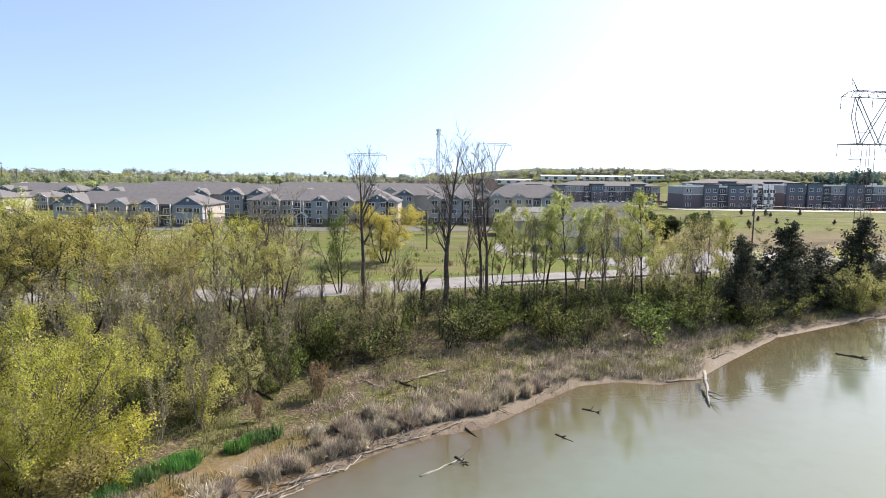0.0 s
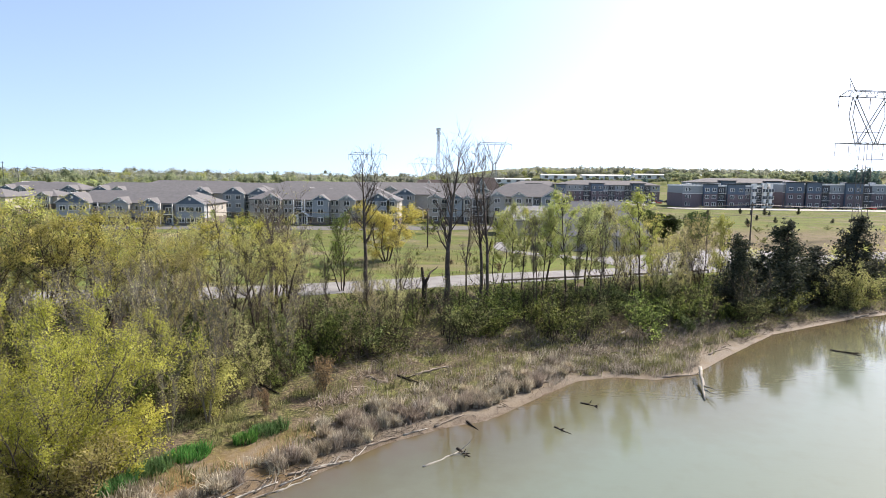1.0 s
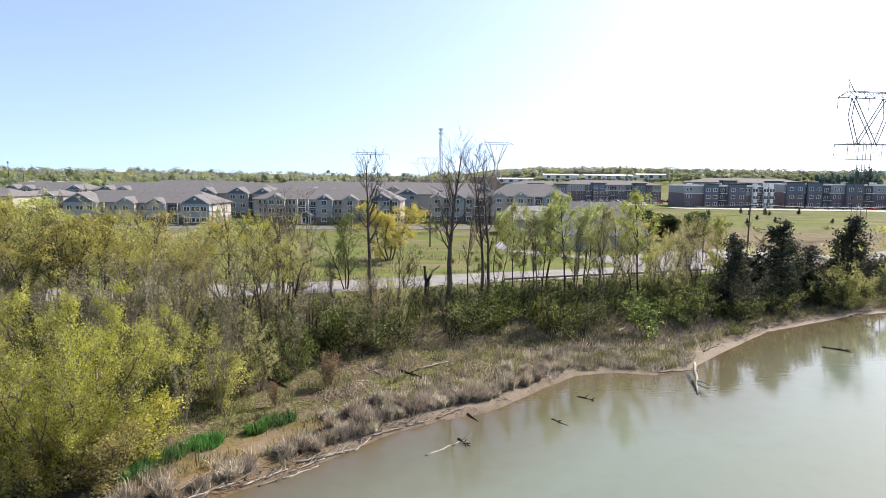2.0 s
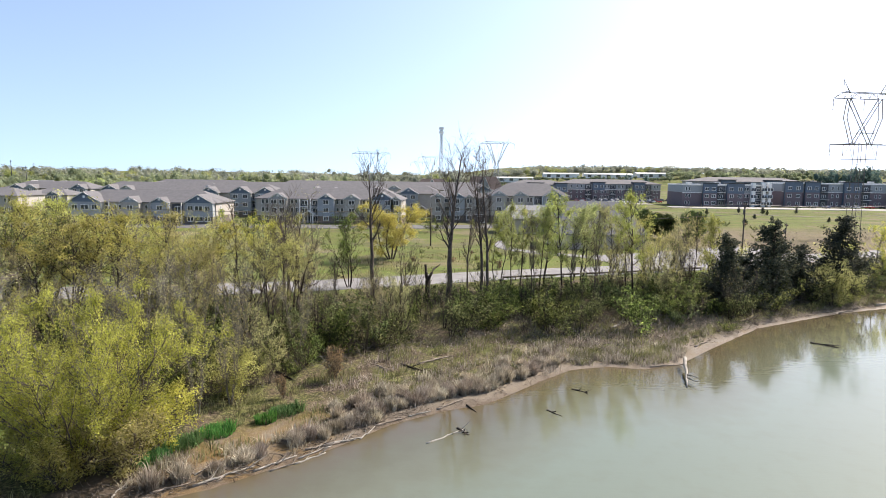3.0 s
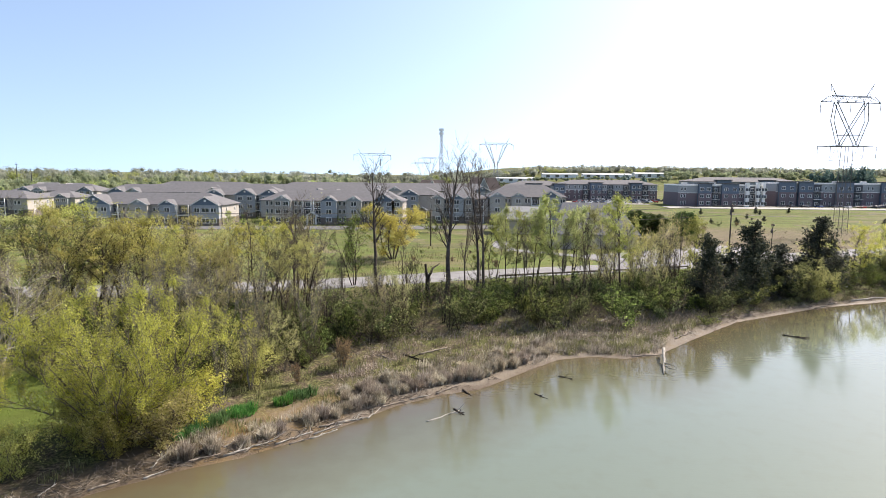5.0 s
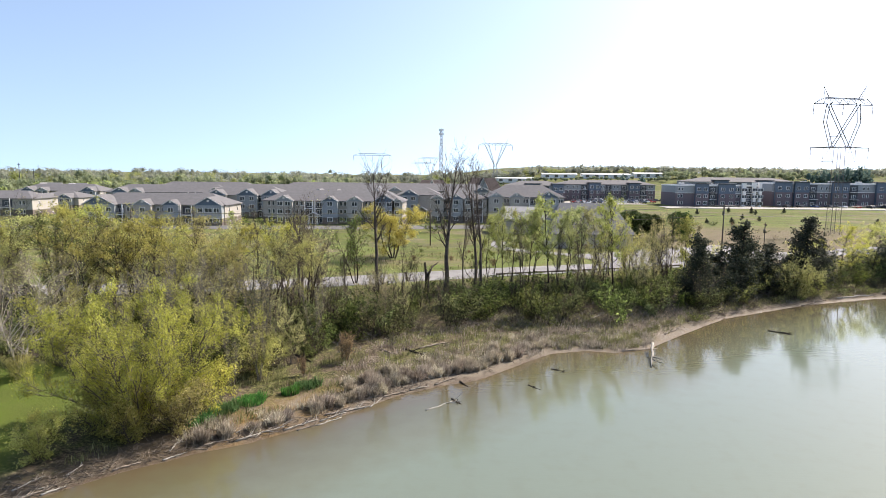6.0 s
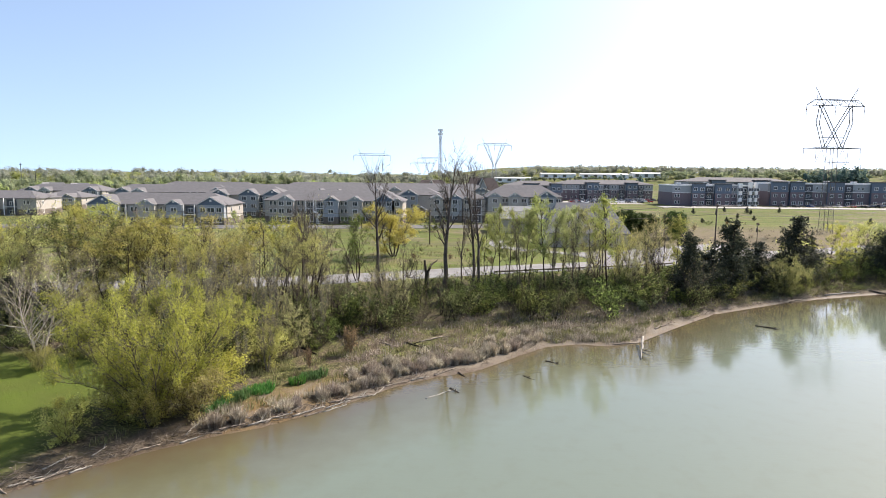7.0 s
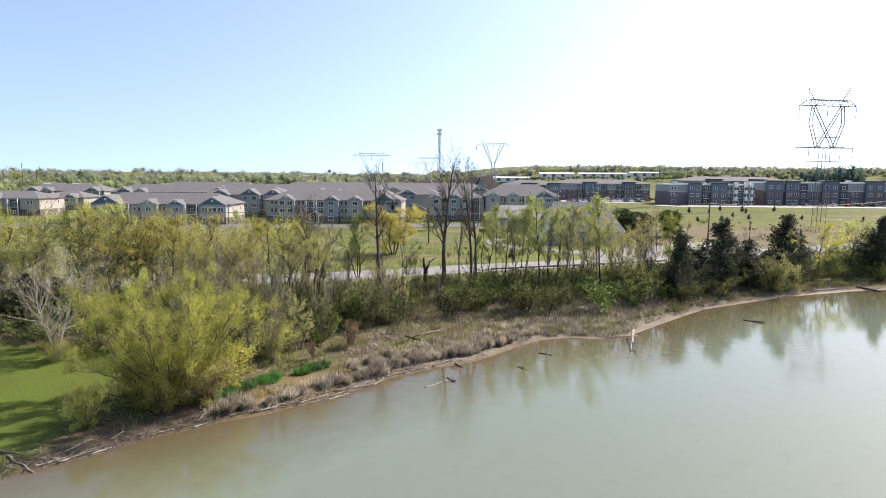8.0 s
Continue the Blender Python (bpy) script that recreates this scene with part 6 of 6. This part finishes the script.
# ---- parked cars ----
def car_meshes(paint):
    prof = [(-2.2, 0.35), (-2.25, 0.75), (-2.1, 0.95), (-1.3, 1.02), (1.05, 1.02), (2.0, 0.9), (2.25, 0.7), (2.25, 0.35)]
    cab = [(-1.75, 1.0), (-1.3, 1.45), (0.3, 1.48), (1.15, 1.0)]

    def extrude(pr, w0, w1):
        zs = [p[1] for p in pr]
        zl, zh = min(zs), max(zs)
        v = []
        for sg in (-1, 1):
            v += [(px, sg * (w0 + (w1 - w0) * (pz - zl) / (zh - zl)), pz) for px, pz in pr]
        n = len(pr)
        return Solid().add(v, [tuple(range(n)), tuple(range(2 * n - 1, n - 1, -1))] + [(k, (k + 1) % n, n + (k + 1) % n, n + k) for k in range(n)])

    body = extrude(prof, 0.9, 0.86)
    body.box(-1.3, -0.62, 1.46, 0.3, 0.62, 1.52)
    return body.mesh("body", paint), extrude(cab, 0.82, 0.66).mesh("cabin", glass), Solid().beam((0, -0.1, 0), (0, 0.1, 0), 0.46, 12).mesh("wheel", rubber)


CARS = [("white", (0.75, 0.75, 0.74)), ("silver", (0.42, 0.43, 0.44)), ("dark grey", (0.06, 0.062, 0.066)), ("red", (0.3, 0.03, 0.025)), ("blue", (0.05, 0.08, 0.18))]
car_first = []
for cname, ccol in CARS:
    bd, cb, wh = car_meshes(car_paint(cname + " car paint", ccol))
    ob = thing("car", cname + " car parked on the lot", "car", pose(0, 0, 0), "parked cars")
    body = piece("body", bd, ob)
    piece("cabin", cb, ob, "dark glazed cabin")
    for wx_, wy_ in ((-1.4, -0.8), (-1.4, 0.8), (1.4, -0.8), (1.4, 0.8)):
        w = piece("wheel", wh, ob)
        w.location = (wx_, wy_, 0.33)
    car_first.append(ob)
cg = np.random.default_rng(9)
spots = [(-24 + 3.0 * k, 207 + 0.4 * k, 92) for k in range(3)] + [(-133 + 3.1 * k, 208, 85) for k in range(5)] + [(70 + 3.1 * k, 330 + cg.uniform(-1, 1), 90) for k in range(18)] + [(66 + 3.2 * k, 305 + cg.uniform(-1, 1), 90) for k in range(12)]
spots += [(68 + 3.0 * k, 322 + cg.uniform(-0.6, 0.6), 90) for k in range(14)] + [(72 + 3.1 * k, 313, 90) for k in range(13)]
spots += [(160 + 3.3 * k, 276, 90) for k in range(0, 22, 2)] + [(230 + 3.3 * k, 279, 88) for k in range(0, 14, 2)]
for k, (cx, cy, ca) in enumerate(spots):
    src = car_first[int(cg.choice([0, 0, 1, 1, 2, 2, 3, 4]))] if k >= len(car_first) else car_first[k]
    m = pose(cx, cy, ground_at(cx, cy) + 0.12, 0, 0, ca)
    if k < len(car_first):
        src.matrix_world = m
    else:
        copy_thing(src, m)


# ---- far woodland ----
lump = bmesh.new()
bmesh.ops.create_icosphere(lump, subdivisions=1, radius=1.1)
lump.verts.index_update()
CORE = np.array([v.co[:] for v in lump.verts])
CORE_F = [tuple(v.index for v in q.verts) for q in lump.faces]
lump.free()


def woods(name, spots_, size, mat, label, seed, per=46, filled=True):
    """Rounded crowns of many leaf clumps that face outwards, on short trunks, far off."""
    g = np.random.default_rng(seed)
    cs, ns, cores, P = [], [], [], Plant(seed)
    for x, y, h, w in spots_:
        z0 = ground_at(x, y)
        n = int(per * g.uniform(0.8, 1.2))
        lobes = g.normal(0, 1, (5, 3)) * (w * 0.3, w * 0.3, h * 0.1) + (0, 0, h * 0.58)
        pick = g.integers(0, 5, n)
        d = g.normal(0, 1, (n, 3))
        d /= np.linalg.norm(d, axis=1)[:, None]
        c = lobes[pick] + d * (w * 0.42, w * 0.42, h * 0.3) * g.uniform(0.75, 1.1, n)[:, None]
        c[:, 2] = np.clip(c[:, 2], h * 0.06, h * 1.05)
        cs.append(c + (x, y, z0))
        ns.append(d + g.normal(0, 0.35, (n, 3)))
        for lobe in lobes[:3] if filled else ():
            cores.append(CORE * g.uniform(0.72, 1.0, (len(CORE), 1)) * (w * 0.23, w * 0.23, h * 0.17) + lobe + (x, y, z0))
        P.branch((x, y, z0 - 0.3), (0, 0, 1), h * 0.7, 0.22, 0.05, 2, 4, 0, 0.05)
    c, d = np.concatenate(cs), np.concatenate(ns)
    n = len(c)
    d /= np.linalg.norm(d, axis=1)[:, None]
    a = np.cross(d, g.normal(0, 1, (n, 3)))
    a /= np.linalg.norm(a, axis=1)[:, None]
    b = np.cross(d, a)
    k = size * g.uniform(0.6, 1.4, n)[:, None]
    v = np.stack([c - a * k, c + b * k * 0.7, c + a * k, c - b * k * 0.7], 1).reshape(-1, 3)
    f = np.arange(4 * n).reshape(-1, 4).tolist()
    for q, cv in enumerate(cores):
        f += [tuple(i + 4 * n + q * len(CORE) for i in tri) for tri in CORE_F]
    ob = thing(name, label, "woodland", kind="stuff", me=mesh_of(name, np.concatenate([v] + cores), f, mat))
    piece("trunk", mesh_of("trunk", np.array(P.v), P.f, bark), ob)
    return ob


fg = np.random.default_rng(31)


def belt(n, y0, y1, h0, h1, spread=0.82, x_lo=-1.0, x_hi=1.0):
    out = []
    for _ in range(n):
        y = fg.uniform(y0, y1)
        x = fg.uniform(x_lo, x_hi) * spread * (y + 20)
        h = fg.uniform(h0, h1)
        out.append((x, y, h, h * fg.uniform(0.55, 0.85)))
    return out


woods("woodland_far", belt(260, 560, 860, 9, 17, 0.82, -1.0, 0.02) + belt(420, 612, 720, 6.5, 10, 0.82, 0.0, 1.0), 0.75, leaf_hazed, "hazy grey-olive woodland on the far skyline", 41, 180)
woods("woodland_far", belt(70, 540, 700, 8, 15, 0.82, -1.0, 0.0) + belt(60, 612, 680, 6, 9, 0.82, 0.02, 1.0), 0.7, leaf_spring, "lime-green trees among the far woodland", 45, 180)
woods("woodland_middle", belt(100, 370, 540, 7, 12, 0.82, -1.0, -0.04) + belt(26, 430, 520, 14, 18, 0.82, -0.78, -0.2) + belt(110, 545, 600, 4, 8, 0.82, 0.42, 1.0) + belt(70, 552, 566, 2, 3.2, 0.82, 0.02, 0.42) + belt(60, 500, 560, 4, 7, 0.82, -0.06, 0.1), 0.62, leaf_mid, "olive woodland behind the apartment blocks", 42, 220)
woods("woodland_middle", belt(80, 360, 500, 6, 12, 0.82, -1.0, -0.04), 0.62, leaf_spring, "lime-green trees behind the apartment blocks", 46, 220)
woods("woodland_left", belt(80, 280, 360, 4, 6.5, 0.82, -1.05, -0.62), 0.42, leaf_spring, "yellow-green thicket beyond the apartment blocks", 43, 260)
pines = [(x, y, top - ground_at(x, y), w) for x, y, top, w in [(264 + 33 * fg.uniform(0, 1), fg.uniform(412, 436), fg.uniform(24, 30), 7.0) for _ in range(20)] + [(127, 430, 22, 4.0), (139.5, 430, 22.5, 4.0)]]
woods("pine_stand", pines, 0.75, leaf_pine, "stand of dark blue-green pines on the skyline", 44, 150)

species("hedge", grow(111, 6.5, 4, 0.45, 0.12, 0.15, 14, 0.3, 1.0, 0.3, 6, 5, 7, 0.22, "round", 0.06, 6, 0.7, 4), bark_dark, bark_dark, leaf_hedge, 0.16, "evergreen_tree")
for k, (x, y, h) in enumerate([(65, 155, 7.6), (56.5, 157, 7.0), (50, 154, 8.2)]):
    plant("hedge", x, y, h, 90 * k, 1.45, "round clipped dark evergreen tree on the lawn", "tree", "trees of the meadow")
mg = np.random.default_rng(17)
for k in range(30):
    x = mg.uniform(46, 125)
    y = mg.uniform(float(road_mid(x)) + 14, 196)
    key = ("brush", "brush", "shrub_a", "rust")[k % 4]
    plant(key, x, y, mg.uniform(0.9, 2.0), mg.uniform(0, 360), 1.3, {"rust": "low dry scrub in the rough field"}.get(key, LBL[key].split(" under")[0].split(" at")[0] + " in the rough field"), "shrub", "scrub of the rough field")
for k in range(30):
    x = mg.uniform(-34, 34)
    y = float(road_mid(x)) + mg.uniform(6, 34)
    plant(("brush", "shrub_b", "rust")[k % 3], x, y, mg.uniform(0.8, 2.4), mg.uniform(0, 360), 1.2, "low dry scrub in the meadow beyond the road", "shrub", "scrub of the meadow")
for k in range(12):
    x, y = mg.uniform(75, 190), mg.uniform(190, 245)
    plant("cedar_a" if k % 3 else "cedar_b", x, y, mg.uniform(1.6, 2.8), mg.uniform(0, 360), 1.3, "small young evergreen planted on the lawn", "tree", "trees of the meadow")
for k in range(14):
    x = -95 + 13 * k + mg.uniform(-4, 4)
    plant(("yellow_a", "bud_b", "lime_b", "shrub_a")[k % 4], x, mg.uniform(150, 176), mg.uniform(4, 7), mg.uniform(0, 360), 1.0, "young spring tree standing in the meadow", "tree", "trees of the meadow")
